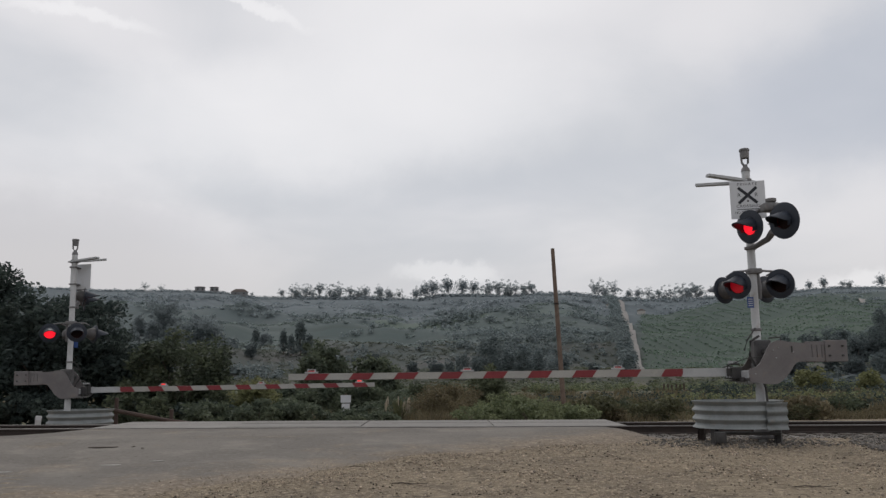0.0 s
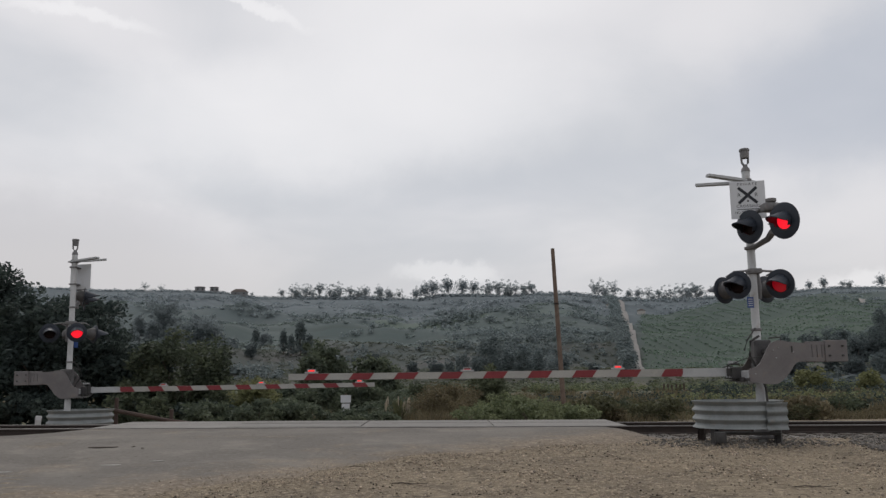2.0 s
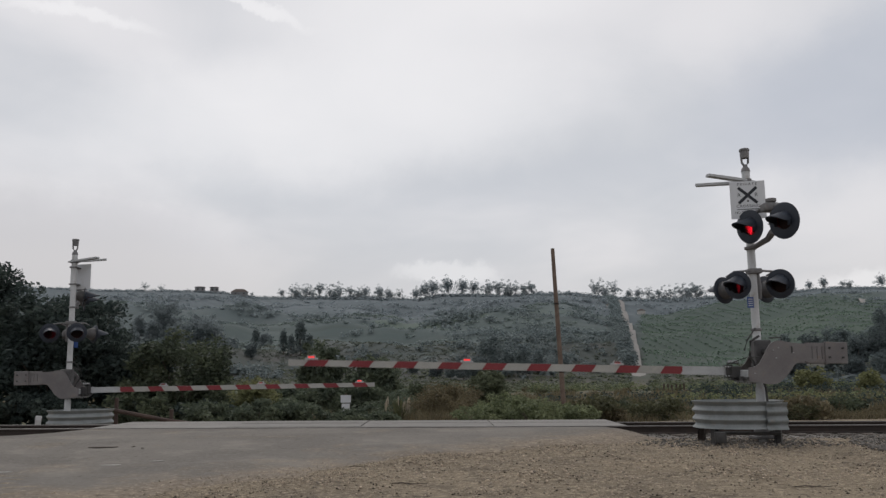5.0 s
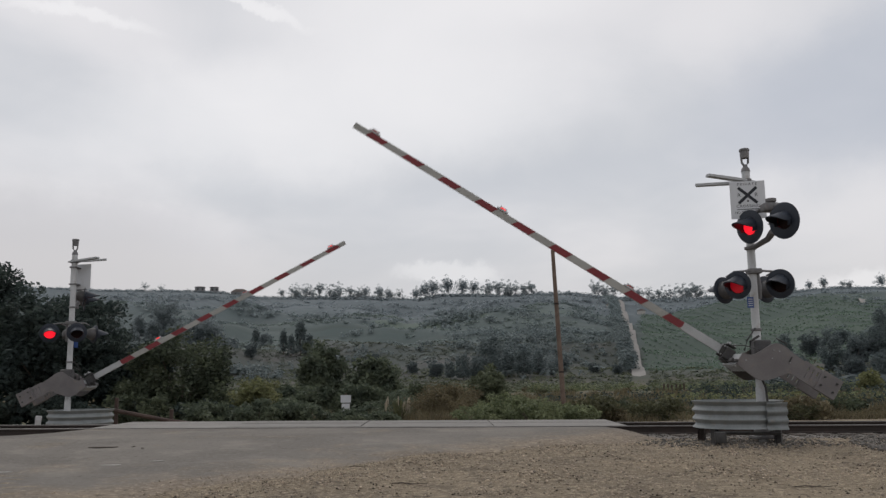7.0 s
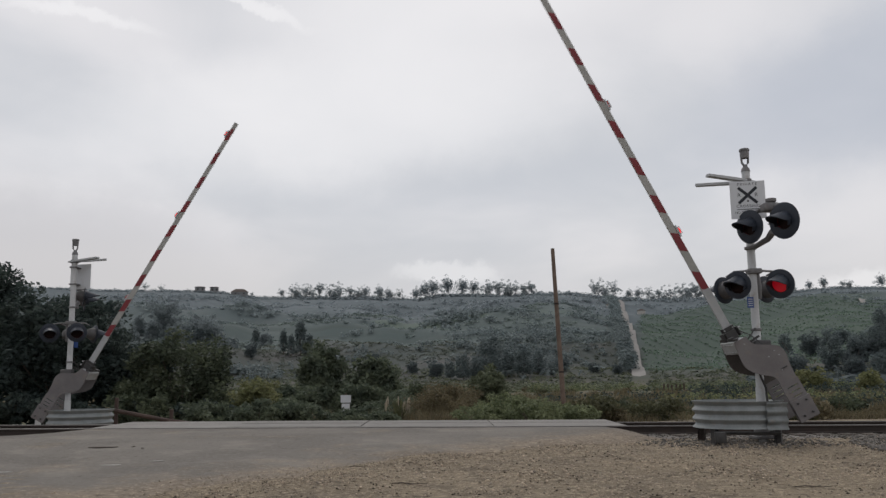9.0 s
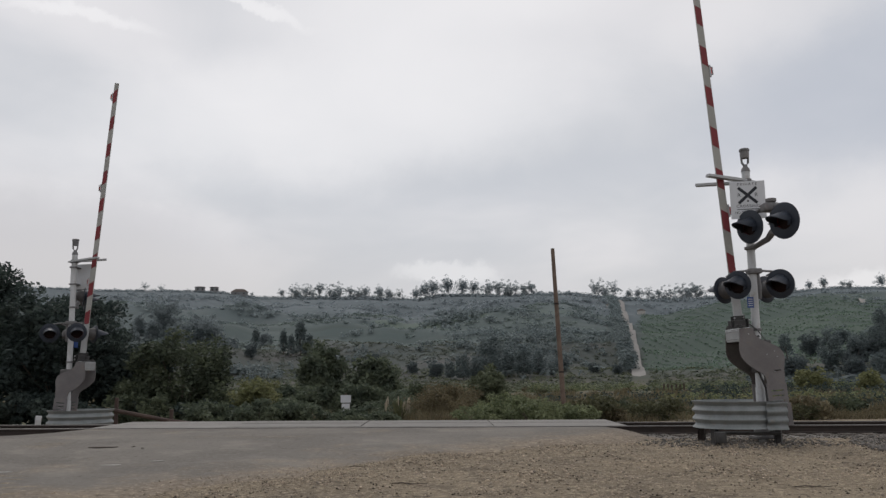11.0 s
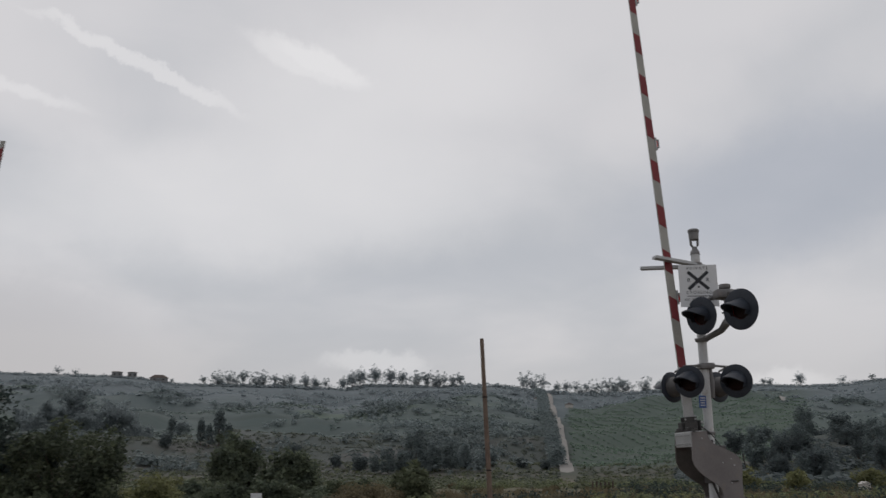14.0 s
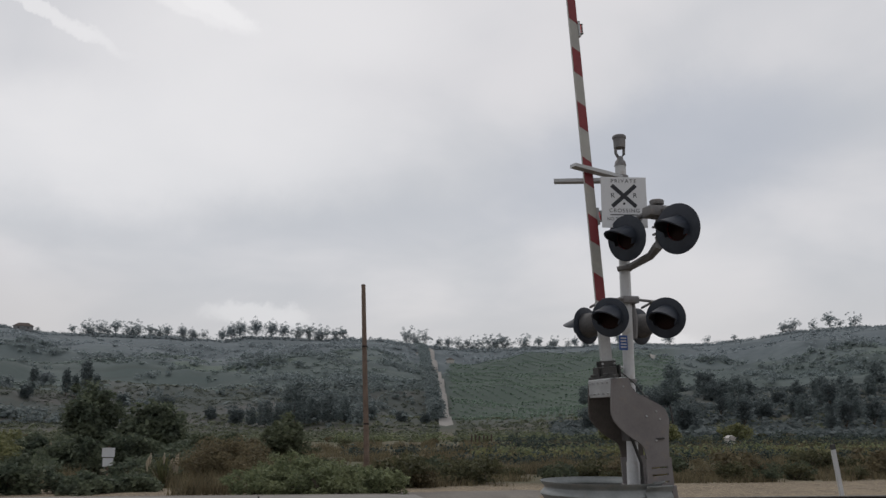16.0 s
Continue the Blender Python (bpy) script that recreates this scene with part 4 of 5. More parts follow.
    # gate drive on the mast
    drive = joined(box(-0.10, 0.22, -0.13, 0.10, 1.34, 1.78, 0.03), box(-0.10, 0.10, -0.12, 0.12, 1.18, 1.36, 0.02))
    part("gate_drive", drive, HOUSING, signal, "grey steel gate drive box on the mast")
    part("conduit", joined(tube([(-0.02, -0.16, 1.85), (-0.2, -0.2, 1.75), (-0.22, -0.18, 1.5), (-0.06, -0.14, 1.2), (0.06, -0.12, 0.9), (0.1, -0.12, 0.1)], 0.022, 8), tube([(-0.06, -0.12, 2.0), (-0.24, -0.16, 1.78), (-0.30, -0.14, 1.58)], 0.014, 6)), DARK_STEEL, signal, "looped black cable conduit", True)
    for z in (1.95, 1.30, 3.48):
        part("clamp_ring", lathe([(0.09, z), (0.098, z + 0.01), (0.098, z + 0.04), (0.09, z + 0.05)], 20, True, True), BRACKET, signal, "grey mast clamp", True)
    gate = make_gate(signal, pose(*PIVOT))
    GATES.append((gate, angle_rows))
    return signal


PIVOT = (0.07, -0.25, 1.56)
NEAR_RISE = [(0, 0.15), (4.75, 0.15), (5.2, 4.6), (6.3, 21.9), (6.5, 25.0), (7.0, 32.8), (7.5, 41.0), (8.0, 48.3), (8.5, 55.7), (9.0, 63.7), (9.6, 73.0), (10.2, 81.6), (10.7, 86.2), (16, 86.2)]
FAR_RISE = [(0, 0.3), (5.0, 0.3), (5.6, 6.0), (6.3, 16.9), (6.5, 20.1), (7.0, 28.0), (7.5, 36.1), (8.0, 43.9), (8.5, 51.9), (9.0, 60.3), (9.6, 69.6), (10.2, 78.6), (10.8, 84.9), (11.1, 85.6), (16, 85.6)]
make_signal(pose(5.45, 15.2, -0.05), "white mast crossing signal with red flashing lights and striped gate", NEAR_RISE)
make_signal(pose(-10.8, 23.3, -0.30, 0, 0, 180), "white mast crossing signal beyond the track, with striped gate", FAR_RISE)


def make_ring(place, label):
    """A ring of corrugated guardrail on short steel posts."""
    ring = thing("guardrail_ring", label, "guardrail", place, "guardrail rings round the signals")
    prof, n = [], 24
    for k in range(n + 1):
        u = k / n
        prof.append((0.78 + 0.028 * math.cos(2 * math.pi * 3 * u), 0.19 + 0.48 * u))
    inner = [(r - 0.006, z) for r, z in prof[::-1]]
    part("beam", lathe(prof + inner + prof[:1], 64), GALV, ring, "galvanised corrugated steel beam bent into a ring", True)
    flat = [(x, z) for x, z in prof]
    v, f = [], []
    for i, x in enumerate((0.24, 0.66)):
        v += [(x, -0.785 + 0.13 * i - (r - 0.78), z - 0.025) for r, z in flat]
    f = [(k, k + 1, k + n + 2, k + n + 1) for k in range(n)]
    lap = new("end_lap", mesh_of("end_lap", shape(v, f), GALV, True))
    lap.parent = ring
    lap["label"] = "lapped end piece of the corrugated beam"
    solid = lap.modifiers.new("thickness", "SOLIDIFY")
    solid.thickness = 0.006
    for a in (215, 325, 35, 145):
        x, y = 0.69 * math.cos(radians(a)), 0.69 * math.sin(radians(a))
        post = joined(box(-0.05, 0.05, -0.06, -0.05, -0.4, 0.55), box(-0.05, 0.05, 0.05, 0.06, -0.4, 0.55), box(-0.005, 0.005, -0.05, 0.05, -0.4, 0.55))
        part("post", post, RUST if a in (35, 145) else DARK_STEEL, ring, "steel guardrail post", place=pose(x, y, 0, 0, 0, a + 90))
    part("brace", joined(tube([(-0.6, -0.55, 0.12), (0.55, -0.55, 0.10)], 0.03, 8), box(-0.62, -0.45, -0.68, -0.5, -0.05, 0.14, 0.02)), DARK_STEEL, ring, "dark brace low between the posts", True)
    return ring


make_ring(pose(5.0, 15.2, -0.04), "galvanised corrugated guardrail ring on posts around the signal")
make_ring(pose(-10.42, 23.3, -0.36, 0, 0, 180) @ Matrix.Scale(1.08, 4), "galvanised corrugated guardrail ring beyond the track, grass behind")

# ---- posts, poles and small things by the track ----


def utility_pole():
    base = Vector((6.42, 47.0, ground_at(6.42, 47.0)))
    pole = thing("wooden_pole", "tall bare leaning weathered wooden pole standing in brush", "pole", Matrix.Translation(base))
    part("shaft", tube([(0, 0, -0.5), (-0.07, 0, 2.0), (-0.19, 0, 5.0), (-0.35, 0, 9.35)], [0.15, 0.135, 0.125, 0.105], 14), POLE, pole, smooth=True)
    part("cap", lathe([(0.11, 9.33), (0.11, 9.37), (0.02, 9.40)], 12, True, True), BARK, pole, "dark weathered pole top", place=pose(-0.35, 0, 0))
    for z, x in ((2.4, -0.13), (6.2, -0.28)):
        part("band", lathe([(0.14, z), (0.145, z + 0.02), (0.145, z + 0.07), (0.14, z + 0.09)], 14), RUST, pole, "rusty steel band", True, pose(x + 0.05, 0, 0))


utility_pole()


def notice_post():
    x, y = -5.95, 50.0
    g = ground_at(x, y)
    sign = thing("notice_post", "two small white notice boards on a post among bushes", "sign", pose(x, y, 0))
    part("post", box(-0.04, 0.04, 0.0, 0.08, g - 0.3, 0.2, 0.01), POLE, sign)
    part("board", box(-0.30, 0.30, -0.03, -0.005, -0.32, 0.12, 0.006), SIGN_WHITE, sign, "white upper board")
    part("board", box(-0.24, 0.24, -0.03, -0.005, -0.78, -0.37, 0.006), SIGN_WHITE, sign, "white lower board")


notice_post()


def marker_post(x, y, z0, z1, w, label, lean):
    post = thing("marker_post", label, "post", pose(x, y, 0, 0, lean, 0), "white marker posts by the track")
    part("stake", box(-w / 2, w / 2, -0.03, 0.03, z0 - 0.3, z1, 0.01), WHITE, post)
    part("tip", box(-w / 2 - 0.004, w / 2 + 0.004, -0.034, 0.034, z1 - 0.12, z1 + 0.006, 0.01), DARK_STEEL if x > 0 else SIGN_WHITE, post, "banded post top")


marker_post(14.2, 22.6, -0.35, 0.86, 0.11, "white upright marker post with a dark top beside the track", -7)
marker_post(-14.4, 24.0, -0.35, 0.76, 0.14, "white upright marker post beside the track, trees behind", 3)
marker_post(-12.0, 24.2, -0.35, 0.17, 0.16, "short white marker stub beside the track", 6)


def field_stakes():
    for k in range(6):
        x, y = 29.0 + 0.62 * k, 112.0 + 0.3 * k
        stake = thing("stake", "short dark wooden stake standing in the field", "stake", pose(x, y, ground_at(x, y), 0, 4 - 2 * (k % 3), 0), "stakes in the field")
        part("shaft", box(-0.10, 0.10, -0.06, 0.06, -0.2, 0.95 + 0.08 * (k % 2), 0.02), WOOD_BROWN, stake)


field_stakes()


def wooden_barrier():
    fence = thing("wooden_barrier", "low dark brown timber barrier with a sagging rail below the trees", "fence", pose(0, 0, 0))
    for x, top in ((-10.45, 0.62), (-8.75, 0.25)):
        part("post", box(x - 0.05, x + 0.05, 25.97, 26.07, ground_at(x, 26) - 0.3, top, 0.012), WOOD_BROWN, fence)
    part("rail", tube([(-10.45, 25.9, 0.24), (-8.75, 25.9, -0.10), (-7.9, 25.9, -0.22)], 0.065, 8), WOOD_BROWN, fence, "sagging brown rail")


wooden_barrier()


def twig(x, y, long, turn):
    t = thing("fallen_twig", "thin dry brown twig lying on the dirt", "twig", pose(x, y, ground_at(x, y) + 0.012, 0, 0, turn), "twigs on the dirt")
    part("stem", tube([(-long / 2, 0, 0), (-long * 0.2, 0.02, 0.012), (long * 0.15, -0.02, 0.004), (long / 2, 0.04, 0.01)], [0.004, 0.009, 0.007, 0.003], 6), BARK, t, smooth=True)


for spec in ((4.05, 9.9, 0.55, -8), (-0.9, 10.3, 0.5, -12), (1.9, 9.0, 0.3, 30), (-6.6, 15.2, 0.7, 5), (-1.7, 12.0, 0.3, 10), (2.9, 8.2, 0.25, -40)):
    twig(*spec)


def road_mark(name, label, x, y, long, wide, turn, mat, seed):
    """A thin ragged mark lying on the road."""
    rng = random.Random(seed)
    top = [(-long / 2 + long * k / 8, wide / 2 * rng.uniform(0.4, 1.0) * math.sin(math.pi * (k + 0.6) / 9.2)) for k in range(9)]
    low = [(p, -q * rng.uniform(0.5, 1.0)) for p, q in top[::-1]]
    mark = prism(top + low, -0.006, 0.002)
    mark = moved(mark, Matrix.Rotation(radians(-90), 4, "X"))
    place = pose(x, y, road_top(x, y) + 0.004, 0, 0, turn)
    tagged(new(name, mesh_of(name, mark, mat)), label, "mark", "marks on the asphalt").matrix_world = place


def road_top(x, y):
    g, u = ground_at(x, min(y, 16.2)), min(1, max(0, (y - 12.5) / 5.0))
    return max(ground_at(x, y), g * (1 - u) + (float(track_height(x)) - 0.01) * u) + 0.008


road_mark("tar_patch", "dark ragged tar crack in the asphalt", -6.3, 14.3, 0.5, 0.22, 3, TIE, 3)
road_mark("tar_patch", "small dark tar spot on the asphalt", -5.78, 14.3, 0.06, 0.14, 0, TIE, 4)
road_mark("tar_patch", "small dark tar spot on the asphalt", -5.52, 14.0, 0.05, 0.12, 20, TIE, 5)
road_mark("scuff_mark", "pale scuff mark on the asphalt", -5.4, 12.3, 0.27, 0.12, 14, CREAM, 6)
road_mark("scuff_mark", "pale scuff mark on the asphalt", -4.8, 12.6, 0.20, 0.08, 10, CREAM, 7)
road_mark("scuff_mark", "pale scuff mark on the asphalt", -6.45, 11.2, 0.24, 0.08, 6, CREAM, 8)


def houses():
    for az, r, w, d, h, roof in ((-17.2, 752, 8, 6, 4.2, 0.4), (-16.3, 752, 7, 6, 4.6, 0.4), (-14.7, 750, 14, 8, 3.0, 2.4)):
        x, y = polar(az, r)
        house = thing("house", "small far grey house on the ridge, hazy", "house", pose(x, y, ground_at(x, y), 0, 0, -az), "houses on the ridge")
        part("wall", box(-w / 2, w / 2, -d / 2, d / 2, -2, h), HOUSE_WALL, house)
        part("roof", prism([(-w / 2 - 0.5, h), (w / 2 + 0.5, h), (w / 4, h + roof), (-w / 4, h + roof)], -d / 2 - 0.5, d / 2 + 0.5), ROOF, house, "dull brown roof")
        for k in (-0.25, 0.25):
            part("window", box(w * k - 0.7, w * k + 0.7, -d / 2 - 0.05, -d / 2 + 0.05, h * 0.35, h * 0.75), DARK_STEEL, house, "dark window")
    for az, r in ((9.9, 600), (11.9, 585)):
        x, y = polar(az, r)
        hut = thing("hut", "small pale hut beside the hill road", "hut", pose(x, y, ground_at(x, y), 0, 0, -az), "huts on the hill")
        part("wall", box(-2.6, 2.6, -2, 2, -1, 2.6), CREAM, hut)
        part("roof", prism([(-3.0, 2.6), (3.0, 2.6), (0, 3.8)], -2.3, 2.3), ROOF, hut, "dull pitched roof")
    x, y = 56.0, 96.0
    shed = thing("pump_shed", "small white shed far off in the field", "shed", pose(x, y, ground_at(x, y)))
    part("wall", box(-0.5, 0.5, -0.4, 0.4, -0.2, 0.8), CREAM, shed)
    part("roof", prism([(-0.6, 0.8), (0.6, 0.8), (0, 1.1)], -0.5, 0.5), CREAM, shed, "white pitched roof")


houses()


def hill_track():
    """The pale dirt road that climbs the hill between scrub and orchard."""
    v, f = [], []
    for i, r in enumerate(np.linspace(205, 752, 90)):
        az = np.interp(r, ROAD_R, ROAD_AZ) + 0.02 * math.sin(r * 0.02)
        half = 1.8 + 0.25 * math.sin(r * 0.017)
        for s in (-1, 0, 1):
            x, y = r * math.sin(radians(az)) + s * half, r * math.cos(radians(az))
            v.append((x, y, ground_at(x, y) + min(0.9, (r - 207) * 0.05)))
    for i in range(89):
        f += [(3 * i + k, 3 * i + k + 1, 3 * i + k + 4, 3 * i + k + 3) for k in range(2)]
    tagged(new("hill_road", mesh_of("hill_road", shape(v, f), HILL_ROAD, True)), "pale dirt road climbing the scrub hill", "road", kind="structure")


hill_track()


def bare_patch():
    v, f = [], []
    for i, az in enumerate(np.linspace(25.4, 26.8, 12)):
        r = 560 + 30 * math.sin(i * 0.5) - 4 * i
        for s in (-1, 1):
            x, y = (r + s * 6) * math.sin(radians(az)), (r + s * 6) * math.cos(radians(az))
            v.append((x, y, ground_at(x, y) + 0.9))
    f = [(2 * i, 2 * i + 2, 2 * i + 3, 2 * i + 1) for i in range(11)]
    tagged(new("hill_path", mesh_of("hill_path", shape(v, f), HILL_ROAD, True)), "short pale bare path on the far slope", "path", kind="structure")


bare_patch()

# ---- plants ----


def leaf_quads(rng, centres, size, lean=0.0):
    """One bent diamond leaf at each centre."""
    n = len(centres)
    a = rng.normal(size=(n, 3))
    a[:, 2] = a[:, 2] * 0.6 - lean
    a /= np.linalg.norm(a, axis=1, keepdims=True)
    b = np.cross(a, rng.normal(size=(n, 3)))
    b /= np.linalg.norm(b, axis=1, keepdims=True) + 1e-9
    s = (size * rng.uniform(0.6, 1.3, n))[:, None]
    v = np.stack([centres - a * s, centres + b * s * 0.45, centres + a * s, centres - b * s * 0.45], 1)
    return v.reshape(-1, 3)


def crown(seed, high, wide, low, clumps, per, leaf, clump, fill=0.55, point=0.0, airy=False):
    """Leaves in clumps spread through an uneven crown. low: where the crown begins; point: how much it narrows upwards."""
    rng = np.random.default_rng(seed)
    lobes = rng.uniform(0, 2 * np.pi, 4)
    c = []
    while len(c) < clumps:
        u = rng.normal(size=3)
        u /= np.linalg.norm(u)
        d = rng.uniform(fill, 1.0) if not airy else rng.uniform(0.25, 1.0)
        az = math.atan2(u[1], u[0])
        bulge = 0.80 + 0.14 * math.sin(2 * az + lobes[0]) + 0.10 * math.sin(3 * az + lobes[1] + 2 * u[2]) + 0.10 * math.sin(5 * u[2] + lobes[2])
        h = (u[2] * d * bulge + 1) / 2
        taper = 1 - point * h
        p = np.array([u[0] * d * bulge * wide / 2 * taper, u[1] * d * bulge * wide / 2 * taper, low + (high - low) * h])
        c.append(p)
    c = np.array(c)
    r = clump * rng.uniform(0.6, 1.35, clumps)
    off = rng.normal(size=(clumps, per, 3))
    off = off / np.linalg.norm(off, axis=2, keepdims=True) * rng.uniform(0.35, 1.0, (clumps, per, 1)) * r[:, None, None] * (1, 1, 0.75)
    spots = (c[:, None] + off).reshape(-1, 3)
    v = leaf_quads(rng, spots, leaf, 0.2)
    return v, np.arange(len(v)).reshape(-1, 4), c


def make_tree(name, label, category, place, seed, high, wide, low, clumps, per, leaf, clump, mat, group="", bark=None, **more):
    """A tapered trunk with limbs up into a crown of separate leaves."""
    tree = thing(name, label, category, place, group)
    v, f, c = crown(seed, high, wide, low, clumps, per, leaf, clump, **more)
    rng = np.random.default_rng(seed + 1)
    thick = 0.011 * high + 0.04
    fork = max(low + 0.15 * (high - low), 0.12 * high)
    wood = [tube([(0, 0, -0.3), (0.02 * high, 0, fork * 0.6), (0, 0.02 * high, fork)], [thick * 1.3, thick, thick * 0.8], 8)]
    for k in rng.choice(len(c), min(9, len(c)), replace=False):
        end = Vector(c[k])
        mid = Vector((end.x * 0.4, end.y * 0.4, fork + (end.z - fork) * 0.45))
        wood.append(tube([(0, 0.02 * high, fork * 0.95), mid, end], [thick * 0.6, thick * 0.35, thick * 0.12], 6))
    part("trunk", joined(*wood), bark or BARK, tree, "pale tapered trunk and limbs" if bark else "brown tapered trunk and limbs", True)
    part("crown", cloud_mesh("crown", v, f, mat), None, tree)
    return tree


def standing(x, y, turn=0.0, size=1.0):
    return Matrix.Translation((x, y, ground_at(x, y))) @ Matrix.Rotation(radians(turn), 4, "Z") @ Matrix.Scale(size, 4)


# dark broad-leaved trees behind the far signal
avocado = make_tree("broadleaf_tree", "dense dark green broadleaf tree, foliage down to the ground", "tree", standing(-17.0, 36.0, 0, 0.97), 11, 6.4, 7.4, 0.1, 220, 66, 0.135, 0.64, LEAF_DARK, "dark trees behind the far signal")
for x, y, turn, size in ((-23.2, 36.0, 100, 1.0), (-27.5, 37.0, 200, 1.1), (-18.6, 41.0, 300, 1.06), (-34.0, 39.0, 50, 1.2), (-26.0, 40.5, 20, 1.2)):
    copy_thing(avocado, standing(x, y, turn, size))
make_tree("broadleaf_tree", "tall dark broadleaf tree with an open leafy top", "tree", standing(-20.3, 36.6), 14, 8.2, 4.6, 0.4, 130, 90, 0.115, 0.55, LEAF_DARK, "dark trees behind the far signal", point=0.35)
make_tree("broadleaf_tree", "rounded dark olive broadleaf tree beside the track", "tree", standing(-11.5, 36.0), 21, 4.15, 6.3, 0.1, 170, 90, 0.105, 0.52, LEAF_OLIVE, "dark trees behind the far signal")
make_tree("broadleaf_tree", "small dark olive tree with drooping foliage", "tree", standing(-14.2, 37.0), 22, 4.1, 4.0, 0.0, 95, 95, 0.11, 0.5, LEAF_DARK, "dark trees behind the far signal")
# fruit trees in the middle distance
make_tree("fruit_tree", "dark green fruit tree with a pointed top in the field", "tree", standing(-11.0, 76), 31, 5.7, 7.2, -0.4, 160, 50, 0.22, 0.7, LEAF_FRUIT, "fruit trees in the field", point=0.45)
make_tree("fruit_tree", "dark green fruit tree with an uneven round crown", "tree", standing(-6.2, 76), 32, 4.7, 6.2, -0.4, 150, 50, 0.22, 0.66, LEAF_FRUIT, "fruit trees in the field", point=0.25)


def bush(label, x, y, seed, high, wide, clumps, per, leaf, clump, mat, group="", deep=None, **more):
    b = thing("bush", label, "bush", standing(x, y), group)
    v, f, c = crown(seed, high, wide, -0.1, clumps, per, leaf, clump, **more)
    if deep:
        v[:, 1] *= deep
    part("foliage", cloud_mesh("foliage", v, f, mat), None, b)
    stems = [tube([(0.1 * p[0], 0.1 * p[1], -0.1), (0.5 * p[0], 0.5 * p[1], 0.5 * p[2]), tuple(p)], [0.03, 0.02, 0.008], 5) for p in c[:6]]
    part("stems", joined(*stems), BARK, b, "thin brown stems", True)
    return b


bush("yellow-green willowy bush in dry grass", -10.4, 46, 41, 2.5, 3.4, 60, 48, 0.13, 0.4, LEAF_WILLOW, "willowy bushes")
bush("yellow-green willowy bush in dry grass", -11.6, 52, 42, 2.3, 3.0, 50, 48, 0.13, 0.4, LEAF_WILLOW, "willowy bushes")
bush("yellow-green willowy bush in dry grass", -9.3, 40, 50, 2.25, 3.2, 70, 48, 0.11, 0.4, LEAF_WILLOW, "willowy bushes", fill=0.2)
bush("low olive bush under the trees", -8.4, 33, 43, 0.75, 4.0, 60, 90, 0.09, 0.3, LEAF_OLIVE, "low olive bushes")
bush("low olive bush under the trees", -3.6, 38, 44, 0.5, 3.0, 70, 90, 0.09, 0.3, LEAF_OLIVE, "low olive bushes")
bush("low olive bush under the trees", -11.6, 32, 45, 1.3, 4.0, 60, 90, 0.09, 0.3, LEAF_OLIVE, "low olive bushes")
for x, y, h in ((-16.0, 33.4, 1.5), (-17.9, 33.2, 1.7), (-21.9, 33.8, 1.7), (-19.6, 33.6, 1.7), (-13.6, 33.6, 1.1), (-10.0, 33.4, 0.9)):
    bush("dark leafy undergrowth at the foot of the trees", x, y, int(-10 * x), h, 4.2, 60, 70, 0.11, 0.34, LEAF_DARK, "dark undergrowth")
for k, (x, y, h, w) in enumerate(((-9.2, 31.5, 0.95, 3.0), (-7.2, 31.2, 1.0, 3.0), (-5.7, 31.4, 0.85, 2.4), (-3.9, 31.2, 0.48, 2.4), (-2.8, 32.0, 0.45, 2.0))):
    bush("dark green leafy bush beside the crossing", x, y, 160 + k, h, w, 50, 80, 0.085, 0.28, LEAF_FRUIT, "dark bushes beside the crossing")
bush("feathery brown dry bush beyond the track", -0.2, 36, 46, 1.9, 4.6, 130, 110, 0.055, 0.4, DRY_GRASS, airy=True)
bush("dull green rounded bush in the brown field", 3.0, 60, 47, 3.1, 3.6, 60, 70, 0.16, 0.5, LEAF_FOOT)
bush("dull olive bush in the brown field", -0.6, 58, 48, 2.0, 4.4, 60, 90, 0.14, 0.45, LEAF_OLIVE)
for k, (x, y, h, w) in enumerate(((-13.5, 58, 1.7, 5.5), (-9.5, 60, 1.5, 5.0), (-5.2, 57, 1.5, 4.6), (-2.6, 62, 1.7, 4.4), (-17.5, 56, 2.2, 6.0), (-8.2, 42, 1.0, 4.0),
                                     (-9.6, 53.5, 1.9, 4.4), (-7.0, 52.6, 2.2, 4.0), (-4.9, 53.0, 2.0, 3.8), (-3.2, 54, 1.5, 3.6), (-3.7, 43, 1.0, 3.2), (-8.9, 44, 1.0, 3.0), (-2.4, 45, 1.1, 3.2))):
    bush("dark green undergrowth below the fruit trees", x, y, 140 + k, h, w, 56, 60, 0.15, 0.42, LEAF_FRUIT, "undergrowth below the fruit trees")
for k, (x, y, h, w) in enumerate(((1.0, 27.6, 0.84, 2.4), (2.6, 27.2, 0.98, 2.6), (4.0, 28.0, 0.8, 2.1), (1.5, 28.9, 1.2, 2.2), (2.0, 28.8, 1.3, 2.6), (3.3, 28.6, 0.85, 2.2))):
    bush("mound of bright green ivy-like leaves beyond the track", x, y, 60 + k, h, w, 60, 60, 0.06, 0.22, LEAF_IVY, "ivy mounds beyond the track")
rng_field = np.random.default_rng(77)
for k in range(26):
    y = rng_field.uniform(31, 44)
    x = rng_field.uniform(5.5, 34) * y / 38
    w = rng_field.uniform(1.4, 2.8)
    if k < 5:
        base = bush(("low dull green brush in dry grass beyond the track", "low dry brown brush in the grass beyond the track")[k in (2, 4)], x, y, 80 + k, 0.95, 2.2, 40, 26, 0.095, 0.3, (LEAF_OLIVE, LEAF_DULL, DRY_GRASS, LEAF_DULL, DRY_GRASS)[k], "brush beyond the track")
        kinds = [base] if k == 0 else kinds + [base]
    else:
        copy_thing(kinds[k % 5], standing(x, y, rng_field.uniform(0, 360), rng_field.uniform(0.6, 1.25)))
